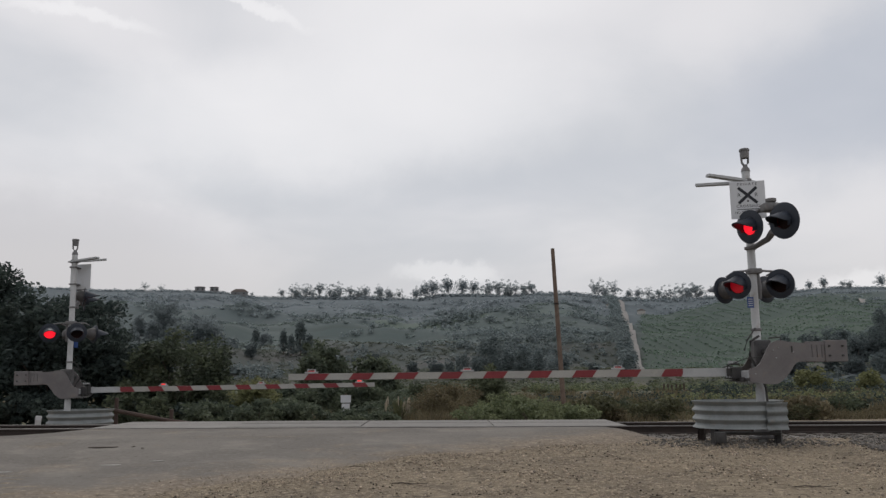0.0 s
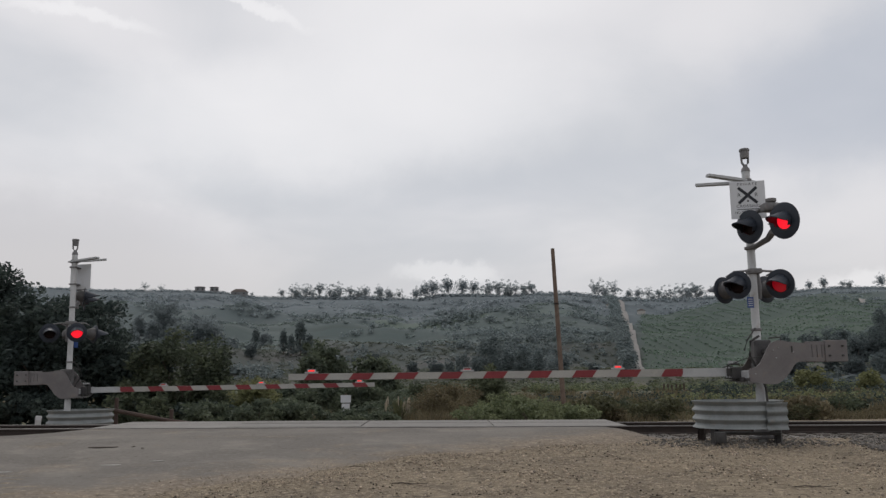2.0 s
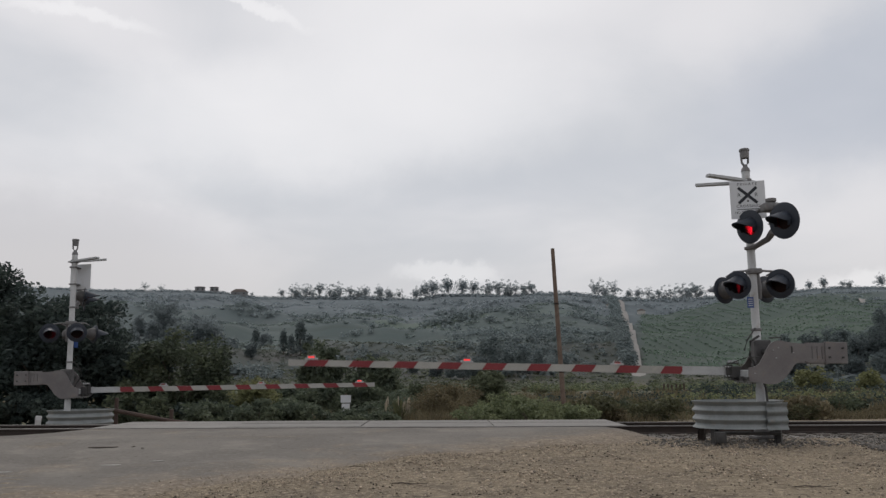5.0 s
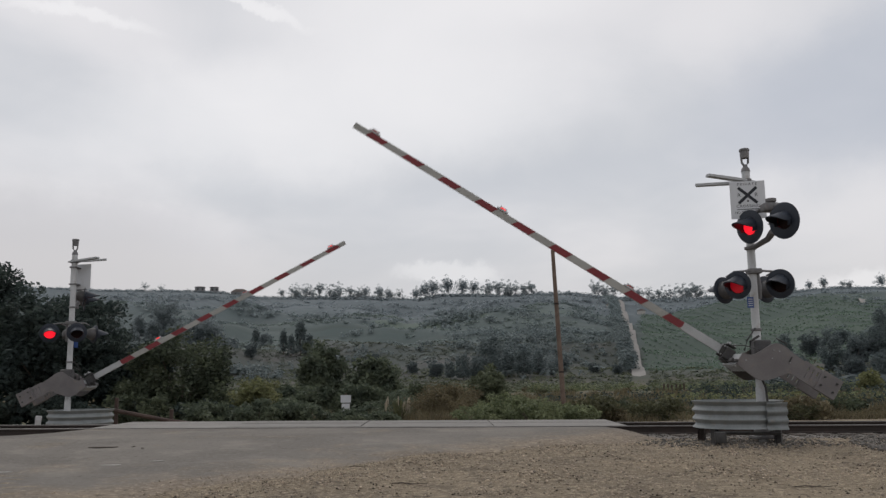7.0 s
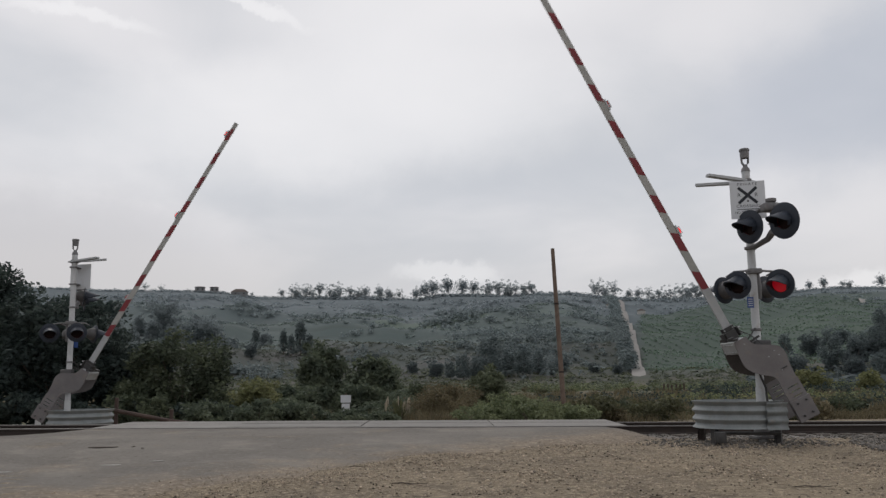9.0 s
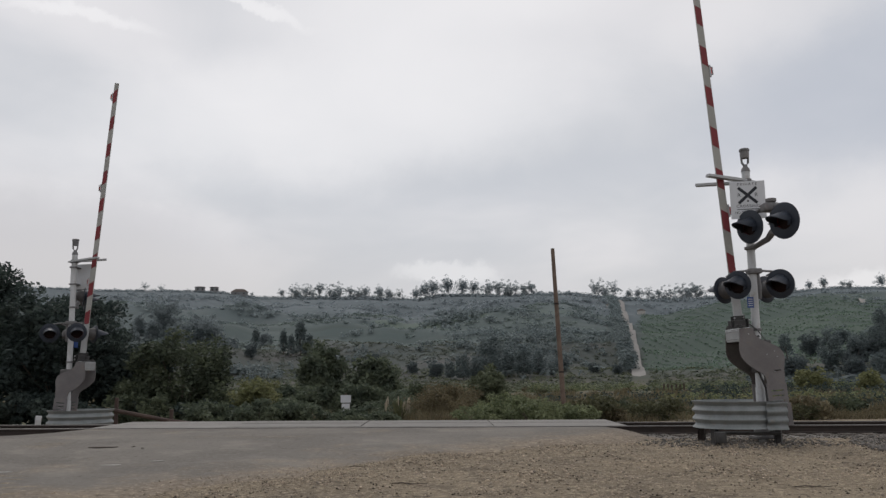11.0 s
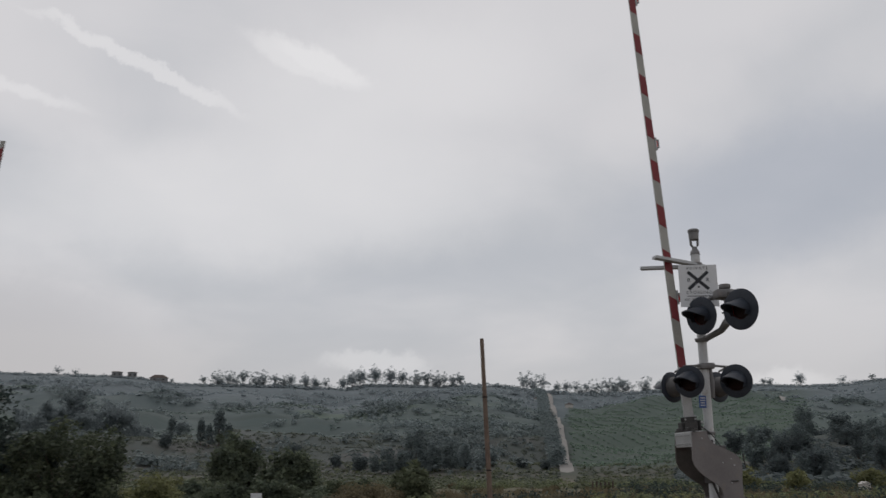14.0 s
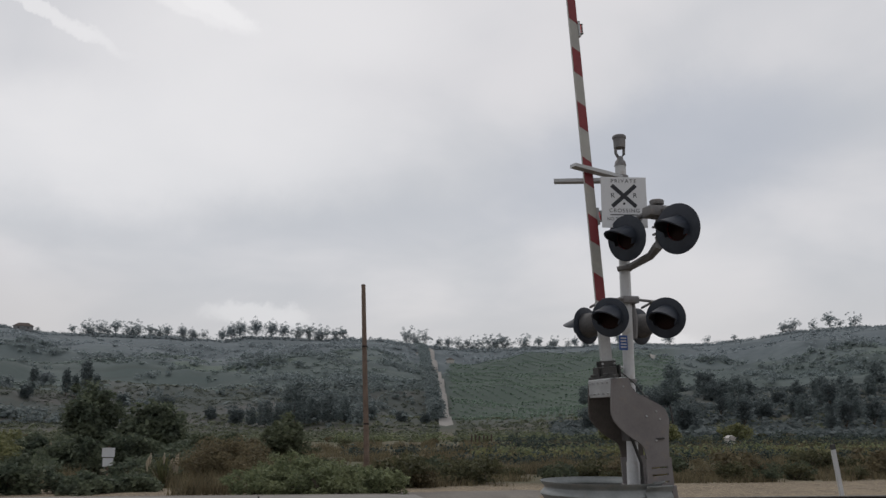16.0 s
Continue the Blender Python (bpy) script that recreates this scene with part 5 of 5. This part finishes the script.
for k in range(34):
    y = rng_field.uniform(60, 150)
    x = rng_field.uniform(-0.35, 0.75) * y
    copy_thing(kinds[k % 5], standing(x, y, rng_field.uniform(0, 360), rng_field.uniform(0.45, 1.0)))
made = 0
for k in range(30):
    y = rng_field.uniform(31.5, 40)
    x = rng_field.uniform(4.5, 30) * y / 36
    copy_thing(kinds[k % 5], standing(x, y, rng_field.uniform(0, 360), rng_field.uniform(0.45, 0.8)))
while made < 48:
    y = rng_field.uniform(44, 80)
    x = rng_field.uniform(-0.42, 0.85) * y
    if (y < 52 and abs(x + 5.95 * y / 50) < 2.0) or (y < 50 and abs(x - 6.4 * y / 47) < 1.0):
        continue
    copy_thing(kinds[made % 5], standing(x, y, rng_field.uniform(0, 360), rng_field.uniform(0.3, 0.65)))
    made += 1
for x, y, s in ((39, 90, 1.0), (46, 92, 0.8), (58, 98, 0.9)):
    bush("round yellow-green bush at the field's edge", x, y, int(x), 3.0 * s, 4.2 * s, 50, 36, 0.2, 0.65, LEAF_WILLOW, "yellow-green bushes")


def hedge_row(x0, x1, y, high, seed, label, mat):
    rng = np.random.default_rng(seed)
    n = int((x1 - x0) * 9)
    c = np.stack([rng.uniform(x0, x1, n), y + rng.normal(0, 0.5, n), np.zeros(n)], -1)
    c[:, 2] = height(c[:, 0], c[:, 1]) + rng.uniform(0.0, high, n) * (0.7 + 0.3 * waves(c[:, 0], c[:, 1], 6, seed))
    spots = (c[:, None] + rng.normal(0, 0.28, (n, 14, 3))).reshape(-1, 3)
    v = leaf_quads(rng, spots, 0.16)
    tagged(new("hedge", cloud_mesh("hedge", v, np.arange(len(v)).reshape(-1, 4), mat)), label, "hedge", "hedges in the field", "stuff")


hedge_row(24, 90, 84, 0.9, 91, "long low dark leafy row across the field", LEAF_DARK)
hedge_row(18, 80, 70, 0.5, 92, "low green crop row in the field", LEAF_IVY)
hedge_row(30, 110, 104, 1.0, 93, "long low dark leafy row across the field", LEAF_DARK)
hedge_row(12, 60, 118, 0.9, 94, "low green crop row in the field", LEAF_IVY)
# the dark rows at 57 and 72 stand in for shade beneath the crop
hedge_row(13, 62, 57, 0.42, 95, "long low dark leafy row across the field", LEAF_DARK)
hedge_row(16, 66, 61, 0.45, 96, "low green crop row in the field", LEAF_WILLOW)
hedge_row(8, 30, 72, 0.6, 97, "long low dark leafy row across the field", LEAF_DARK)


def grass():
    """Dry tufts across the field beyond the track, one sheet of blades."""
    rng = np.random.default_rng(51)
    n = 7600
    y = 29.5 + 75 * rng.uniform(0, 1, n) ** 1.5
    x = rng.uniform(-0.62, 0.95, n) * y
    keep = (waves(x, y, 14, 52) > -0.35) & ~((x > 3) & (x < 40) & (y < 32)) & ~((x < -0.24 * y) & (y < 60)) & ~((x < -1.2) & (y < 35.5)) & ~((np.abs(x + 0.119 * y) < 0.9) & (y < 51))
    x, y = x[keep], y[keep]
    n, per = len(x), 26
    low = np.where((x > 3) & (y < 39), 0.55, 1.0)[:, None]
    h = low * rng.uniform(0.25, 0.75, (n, per)) * (0.7 + 0.5 * rng.uniform(0, 1, n))[:, None]
    bx, by = x[:, None] + rng.normal(0, 0.22, (n, per)), y[:, None] + rng.normal(0, 0.22, (n, per))
    bz = height(bx, by) - 0.02
    a = rng.uniform(0, 2 * np.pi, (n, per))
    w = 0.010 + 0.0003 * y[:, None]
    dx, dy = np.cos(a) * w, np.sin(a) * w
    tx, ty = bx + rng.normal(0, 0.3, (n, per)) * h, by + rng.normal(0, 0.3, (n, per)) * h
    v = np.stack([np.stack([bx - dx, by - dy, bz], -1), np.stack([bx + dx, by + dy, bz], -1), np.stack([tx, ty, bz + h], -1)], 2).reshape(-1, 3)
    tagged(new("dry_grass", cloud_mesh("dry_grass", v, np.arange(len(v)).reshape(-1, 3), DRY_GRASS)), "tall dry brown grass across the field", "grass", kind="stuff")


grass()


def pampas():
    clump = thing("pampas_grass", "pampas grass clump with cream plumes beyond the track", "grass", standing(-2.2, 36.5))
    rng = np.random.default_rng(5)
    blades, plumes = [], []
    for k in range(60):
        a, d, h = rng.uniform(0, 6.28), rng.uniform(0.2, 0.9), rng.uniform(0.5, 1.1)
        blades.append(tube([(0.05 * math.cos(a), 0.05 * math.sin(a), 0), (0.4 * d * math.cos(a), 0.4 * d * math.sin(a), h), (d * math.cos(a), d * math.sin(a), h * 0.75)], [0.012, 0.01, 0.002], 4))
    part("blades", joined(*blades), LEAF_WILLOW, clump, "arching green blades")
    for k in range(10):
        a, d, h = rng.uniform(0, 6.28), rng.uniform(0.3, 0.8), rng.uniform(0.72, 1.0)
        p = Vector((d * math.cos(a), d * math.sin(a), h))
        part("plume", joined(tube([(0, 0, 0), p * 0.9, p + Vector((0.03, 0, -0.1))], 0.008, 4), tube([p + Vector((0, 0, -0.28)), p, p + Vector((0.02, 0, 0.2))], [0.02, 0.055, 0.01], 7)), PLUME, clump, "cream feathery plume", True)


pampas()

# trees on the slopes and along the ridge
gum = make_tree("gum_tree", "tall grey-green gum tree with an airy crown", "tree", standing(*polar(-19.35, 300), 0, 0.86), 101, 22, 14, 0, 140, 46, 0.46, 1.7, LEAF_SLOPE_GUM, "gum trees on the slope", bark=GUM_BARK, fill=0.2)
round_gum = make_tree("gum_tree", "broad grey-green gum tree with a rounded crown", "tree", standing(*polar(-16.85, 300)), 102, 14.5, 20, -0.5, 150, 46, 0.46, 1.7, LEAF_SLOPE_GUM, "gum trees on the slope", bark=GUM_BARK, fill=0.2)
for az, r, s in ((-18.2, 305, 0.62), (-20.9, 310, 0.7), (-22.4, 330, 0.6), (-15.1, 310, 0.35), (-20.2, 296, 0.5)):
    copy_thing(gum, standing(*polar(az, r), az * 40, s))
for az, r, s in ((-18.9, 290, 0.5), (-21.6, 300, 0.55), (-15.6, 305, 0.45), (-13.2, 330, 0.4)):
    copy_thing(round_gum, standing(*polar(az, r), az * 70, s))
poplar = make_tree("columnar_tree", "dark upright tree with dense foliage", "tree", standing(*polar(1.8, 205), 0, 0.76), 111, 15, 10, -2.6, 120, 28, 0.44, 1.5, LEAF_POPLAR, "dark upright trees")
spread = make_tree("thicket_tree", "dark spreading tree in the thicket at the field's edge", "tree", standing(*polar(26.4, 190), 0, 0.8), 112, 9.5, 11, -1.5, 110, 28, 0.42, 1.4, LEAF_THICKET, "thicket trees", fill=0.3)
loose = make_tree("thicket_tree", "loose dark tree with an uneven crown at the field's edge", "tree", standing(*polar(24.6, 200), 0, 0.8), 113, 13, 9, -1.0, 86, 30, 0.40, 1.2, LEAF_THICKET, "thicket trees", fill=0.1, point=0.3)
for az, r, s in ((4.05, 207, 0.74), (-0.05, 204, 0.6), (0.8, 208, 0.5), (3.0, 210, 0.62), (5.0, 212, 0.55), (-0.9, 206, 0.42), (5.9, 206, 0.35), (23.1, 215, 0.9), (29.8, 225, 0.95), (36.0, 225, 0.9), (-25, 230, 0.8), (-28, 230, 0.9)):
    copy_thing(poplar, standing(*polar(az, r), az * 50, s))
rng_thicket = np.random.default_rng(61)
for k in range(46):
    az = rng_thicket.uniform(20.5, 41)
    copy_thing((spread, loose, spread, poplar)[k % 4], standing(*polar(az, rng_thicket.uniform(185, 300)), az * 61, rng_thicket.uniform(0.45, 0.95)))
for az, r, s in ((-1.8, 215, 0.6), (2.4, 222, 0.55), (6.6, 218, 0.5), (8.6, 214, 0.4), (10.2, 210, 0.4), (-3.4, 230, 0.5), (-6.0, 250, 0.6), (-8.6, 262, 0.5), (-14.0, 262, 0.6)):
    copy_thing(spread, standing(*polar(az, r), az * 83, s))
cypress = make_tree("conifer", "dark narrow conifer on the slope", "tree", standing(*polar(-10.8, 270)), 121, 12, 6, 0.0, 70, 24, 0.42, 0.95, LEAF_POPLAR, "dark conifers", point=0.6)
for az, r, s in ((-11.4, 268, 0.62), (-11.9, 272, 0.72), (-10.2, 272, 0.6), (-13.7, 275, 0.68)):
    copy_thing(cypress, standing(*polar(az, r), az * 30, s))
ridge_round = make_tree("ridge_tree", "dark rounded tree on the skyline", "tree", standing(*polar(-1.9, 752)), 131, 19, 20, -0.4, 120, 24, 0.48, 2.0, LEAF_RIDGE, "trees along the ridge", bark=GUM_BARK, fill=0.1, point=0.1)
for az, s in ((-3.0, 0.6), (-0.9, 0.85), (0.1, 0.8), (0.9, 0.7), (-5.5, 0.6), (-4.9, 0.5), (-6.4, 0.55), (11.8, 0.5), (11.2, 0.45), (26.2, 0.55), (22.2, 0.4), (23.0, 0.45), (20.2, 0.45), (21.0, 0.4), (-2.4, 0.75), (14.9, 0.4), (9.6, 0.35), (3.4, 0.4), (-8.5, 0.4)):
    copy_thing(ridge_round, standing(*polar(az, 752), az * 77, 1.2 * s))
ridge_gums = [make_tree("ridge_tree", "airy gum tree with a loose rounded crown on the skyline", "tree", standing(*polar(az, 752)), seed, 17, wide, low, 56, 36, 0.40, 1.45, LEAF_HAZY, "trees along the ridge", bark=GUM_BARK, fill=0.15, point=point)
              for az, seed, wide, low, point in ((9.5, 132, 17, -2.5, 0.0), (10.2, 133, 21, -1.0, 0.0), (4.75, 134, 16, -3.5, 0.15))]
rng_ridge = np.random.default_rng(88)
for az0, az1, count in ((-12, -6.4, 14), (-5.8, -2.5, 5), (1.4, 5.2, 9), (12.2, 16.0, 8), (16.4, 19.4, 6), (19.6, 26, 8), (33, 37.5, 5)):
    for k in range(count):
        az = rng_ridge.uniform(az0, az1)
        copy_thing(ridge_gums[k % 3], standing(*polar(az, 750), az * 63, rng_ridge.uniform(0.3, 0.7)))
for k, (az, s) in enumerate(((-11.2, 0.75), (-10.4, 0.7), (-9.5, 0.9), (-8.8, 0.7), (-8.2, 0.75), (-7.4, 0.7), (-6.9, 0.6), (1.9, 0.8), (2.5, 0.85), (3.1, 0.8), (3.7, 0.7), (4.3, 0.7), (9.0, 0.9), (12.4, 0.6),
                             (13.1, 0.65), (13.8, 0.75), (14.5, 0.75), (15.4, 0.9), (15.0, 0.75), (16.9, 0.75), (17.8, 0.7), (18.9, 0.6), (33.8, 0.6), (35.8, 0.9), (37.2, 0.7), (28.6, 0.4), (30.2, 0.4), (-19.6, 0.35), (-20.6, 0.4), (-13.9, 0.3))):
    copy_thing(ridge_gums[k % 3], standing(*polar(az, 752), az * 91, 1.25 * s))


def clump_field(name, spots, sizes, mat, label, category, seed, leaves=40, tall=1.0, leaf=0.13, flat=0.5):
    """Many far bushes, joined: each a loose uneven shell of leaves that face outwards."""
    rng = np.random.default_rng(seed)
    spots, sizes = np.asarray(spots), np.asarray(sizes)
    n = len(spots)
    u = rng.normal(size=(n, leaves, 3))
    u[..., 2] = np.abs(u[..., 2]) - 0.15
    u /= np.linalg.norm(u, axis=2, keepdims=True)
    lobe = 0.72 + 0.2 * np.sin(u[..., :1] * 4 + rng.uniform(0, 6.3, (n, 1, 1))) + 0.15 * np.sin(u[..., 1:2] * 5 + rng.uniform(0, 6.3, (n, 1, 1)))
    stretch = rng.uniform(0.8, 1.35, (n, 1, 3)) * (1, 1, tall * 0.8)
    c = (spots[:, None] + u * lobe * rng.uniform(0.6, 1.0, (n, leaves, 1)) * stretch * sizes[:, None, None] * 0.75).reshape(-1, 3)
    normal = (u + (0, 0, flat) + rng.normal(0, 0.35, u.shape)).reshape(-1, 3)
    normal /= np.linalg.norm(normal, axis=1, keepdims=True)
    a = np.cross(normal, rng.normal(size=c.shape))
    a /= np.linalg.norm(a, axis=1, keepdims=True) + 1e-9
    b = np.cross(normal, a)
    w = (np.repeat(sizes * leaf, leaves) * rng.uniform(0.6, 1.4, len(c)))[:, None]
    v = np.stack([c - a * w, c + b * w * 0.7, c + a * w, c - b * w * 0.7], 1).reshape(-1, 3)
    return tagged(new(name, cloud_mesh(name, v, np.arange(len(v)).reshape(-1, 4), mat)), label, category, kind="stuff")


def bearing(az, r):
    return r * np.sin(np.radians(az)), r * np.cos(np.radians(az))


def cover_hills():
    rng = np.random.default_rng(201)

    def on_ground(x, y, lift=0.0):
        return np.stack([x, y, height(x, y) + lift], -1)

    def grown(count, az0, az1, r0, r1, seed, patchy):
        """Places on the slopes, thinned to patches, clear of the orchard and the hill road."""
        az, r = rng.uniform(az0, az1, count), np.sqrt(rng.uniform(r0 ** 2, r1 ** 2, count))
        x, y = bearing(az, r)
        grove = (az > 13.3) & (az < 28) & (r > 215) & (r < 600)
        road = np.abs(az - np.interp(r, ROAD_R, ROAD_AZ)) < 0.55
        keep = ~grove & ~road & (waves(x * 0.5, y, 80, seed) + 0.5 * waves(x, y, 30, seed + 1) > rng.uniform(-0.8, 0.5, count) + patchy)
        return x[keep], y[keep]

    # each band uses its own tone, so haze deepens in colour with distance
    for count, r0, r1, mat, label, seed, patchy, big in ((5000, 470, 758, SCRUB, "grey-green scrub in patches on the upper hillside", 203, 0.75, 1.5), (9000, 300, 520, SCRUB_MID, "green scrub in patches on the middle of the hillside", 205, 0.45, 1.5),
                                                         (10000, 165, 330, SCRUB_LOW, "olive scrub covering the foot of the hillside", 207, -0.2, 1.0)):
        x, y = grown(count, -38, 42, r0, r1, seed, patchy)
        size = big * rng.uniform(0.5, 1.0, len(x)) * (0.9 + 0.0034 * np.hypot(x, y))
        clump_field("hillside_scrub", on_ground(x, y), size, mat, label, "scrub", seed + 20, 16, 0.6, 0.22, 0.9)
    n = 2600
    az, r = rng.uniform(20, 42, n), rng.uniform(150, 330, n)
    x, y = bearing(az, r)
    keep = (az > 28) | (r < 215)
    x, y = x[keep], y[keep]
    clump_field("thicket_brush", on_ground(x, y), rng.uniform(1.4, 3.2, len(x)), LEAF_THICKET, "dark brush filling the thicket at the field's edge", "brush", 231, 18, 0.9, 0.22, 0.7)
    # low growth where the field meets the slope
    n = 7500
    az, r = rng.uniform(-24, 42, n), rng.uniform(118, 240, n)
    x, y = bearing(az, r)
    keep = np.abs(az - 13.1) > 0.6
    x, y = x[keep], y[keep]
    clump_field("foothill_brush", on_ground(x, y), rng.uniform(0.5, 1.5, len(x)), LEAF_FOOT, "green brush where the field meets the slope", "brush", 226, 13, 0.8, 0.24, 0.9)
    # hedge lines and thickets of larger trees across the slopes
    xs, ys = [], []
    for k in range(90):
        r0, a0, span = 215 + 500 * rng.uniform(0, 1) ** 0.9, rng.uniform(-34, 41), rng.uniform(1.5, 6.0)
        n = int(span * r0 * 0.0175 / 2.1)
        a = a0 + span * np.sort(rng.uniform(-0.5, 0.5, n))
        x, y = bearing(a, r0 + 9 * np.sin((a - a0) * rng.uniform(0.5, 1.5) + k) + rng.normal(0, 2.0, n))
        xs.append(x), ys.append(y)
    for k in range(120):
        r0, a0 = 215 + 480 * rng.uniform(0, 1) ** 0.9, rng.uniform(-34, 41) if k % 3 else rng.uniform(0, 12)
        n = int(rng.uniform(20, 70))
        x, y = bearing(a0 + rng.normal(0, 1.0, n) * 420 / r0, r0 + rng.normal(0, 7, n))
        xs.append(x), ys.append(y)
    x, y = np.concatenate(xs), np.concatenate(ys)
    az, r = np.degrees(np.arctan2(x, y)), np.hypot(x, y)
    keep = ~((az > 13.2) & (az < 25.5) & (r > 212) & (r < 600)) & (np.abs(az - np.interp(r, ROAD_R, ROAD_AZ)) > 0.8) & (r < 748)
    x, y, r = x[keep], y[keep], r[keep]
    size = rng.uniform(1.3, 3.3, len(x)) * (0.75 + r / 1500)
    # belts switch to paler, bluer leaf colours farther off, as painted haze
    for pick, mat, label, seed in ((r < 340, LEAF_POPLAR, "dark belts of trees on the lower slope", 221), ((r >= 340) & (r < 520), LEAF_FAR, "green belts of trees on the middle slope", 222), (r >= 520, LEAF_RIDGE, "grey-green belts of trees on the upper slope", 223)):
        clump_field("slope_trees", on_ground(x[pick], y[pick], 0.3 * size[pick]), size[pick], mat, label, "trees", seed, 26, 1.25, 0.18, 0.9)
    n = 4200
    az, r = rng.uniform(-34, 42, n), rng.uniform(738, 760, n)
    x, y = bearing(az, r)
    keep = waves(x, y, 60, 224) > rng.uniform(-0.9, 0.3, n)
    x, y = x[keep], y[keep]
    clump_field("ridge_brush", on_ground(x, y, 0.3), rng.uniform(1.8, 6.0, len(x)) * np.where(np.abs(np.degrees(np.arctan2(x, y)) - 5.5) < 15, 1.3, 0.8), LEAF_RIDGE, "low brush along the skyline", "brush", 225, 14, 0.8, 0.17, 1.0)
    # orchard in straight rows beside the hill road
    a, b = np.meshgrid(np.arange(-10, 420, 5.2), np.arange(0, 420, 2.2))
    turn = radians(28)
    ox, oy = polar(11.8, 232)
    x = ox + a * math.cos(turn) - (b - 60) * math.sin(turn)
    y = oy + a * math.sin(turn) + (b - 60) * math.cos(turn)
    az, r = np.degrees(np.arctan2(x, y)), np.hypot(x, y)
    keep = (az > 13.4) & (az < 28) & (r > 225) & (r < 600) & (rng.uniform(0, 1, x.shape) > 0.06)
    x, y = x[keep], y[keep]
    clump_field("orchard_rows", on_ground(x, y), rng.uniform(1.1, 1.6, len(x)), ORCHARD, "green orchard planted in straight rows on the slope", "orchard", 207, 14, 0.9, 0.25, 0.4)
    # the upper stretch takes the hazier leaf colour
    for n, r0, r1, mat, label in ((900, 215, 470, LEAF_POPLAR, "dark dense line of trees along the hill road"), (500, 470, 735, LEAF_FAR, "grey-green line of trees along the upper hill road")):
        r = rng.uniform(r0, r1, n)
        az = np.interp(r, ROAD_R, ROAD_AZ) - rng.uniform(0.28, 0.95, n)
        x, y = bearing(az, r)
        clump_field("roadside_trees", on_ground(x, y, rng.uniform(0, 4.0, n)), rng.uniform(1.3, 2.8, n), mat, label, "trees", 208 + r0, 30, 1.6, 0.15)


cover_hills()

# ---- what moves ----


def flip_rows(lens, flash):
    """Rows for a two-faced lens: lit face out while it is on, dark face out while it is off."""
    axis = 4 if lens.name.startswith("lens") else 3
    home = lens.matrix_basis.copy()
    spans = {"A": A_ON, "B": B_ON, "upper_B": UPPER_B, "far_A": FAR_A, "far_B": FAR_B, "tip": [(0.0, 10.4)], "near_tip": [(0.12, 2.2), (2.42, 6.9), (7.14, 10.4)], "near_A": [(0.12, 0.30), (0.93, 1.44)] + A_ON[3:]}[flash]

    def at(turn):
        return home @ (pose(0, 0, 0, 0, 0, turn) if axis == 4 else pose(0, 0, 0, turn, 0, 0))

    turn = 0 if spans[0][0] <= 0 else 180
    rows = [(0.0, at(turn))]
    for t in [t for span in spans for t in span if t > 0]:
        n = round(t * FPS)
        for k, extra in ((-2, 0), (-1, 60), (0, 120), (1, 180)):
            rows.append(((n + k) / FPS, at(turn + extra)))
        turn += 180
    rows.append((16.0, at(turn)))
    return rows


def motions():
    for gate, rise in GATES:
        home = gate.matrix_basis.copy()
        walk(gate, [(t, home @ pose(0, 0, 0, 0, angle, 0)) for t, angle in rise])
    for lens, flash in FLASHERS:
        walk(lens, flip_rows(lens, flash))


motions()
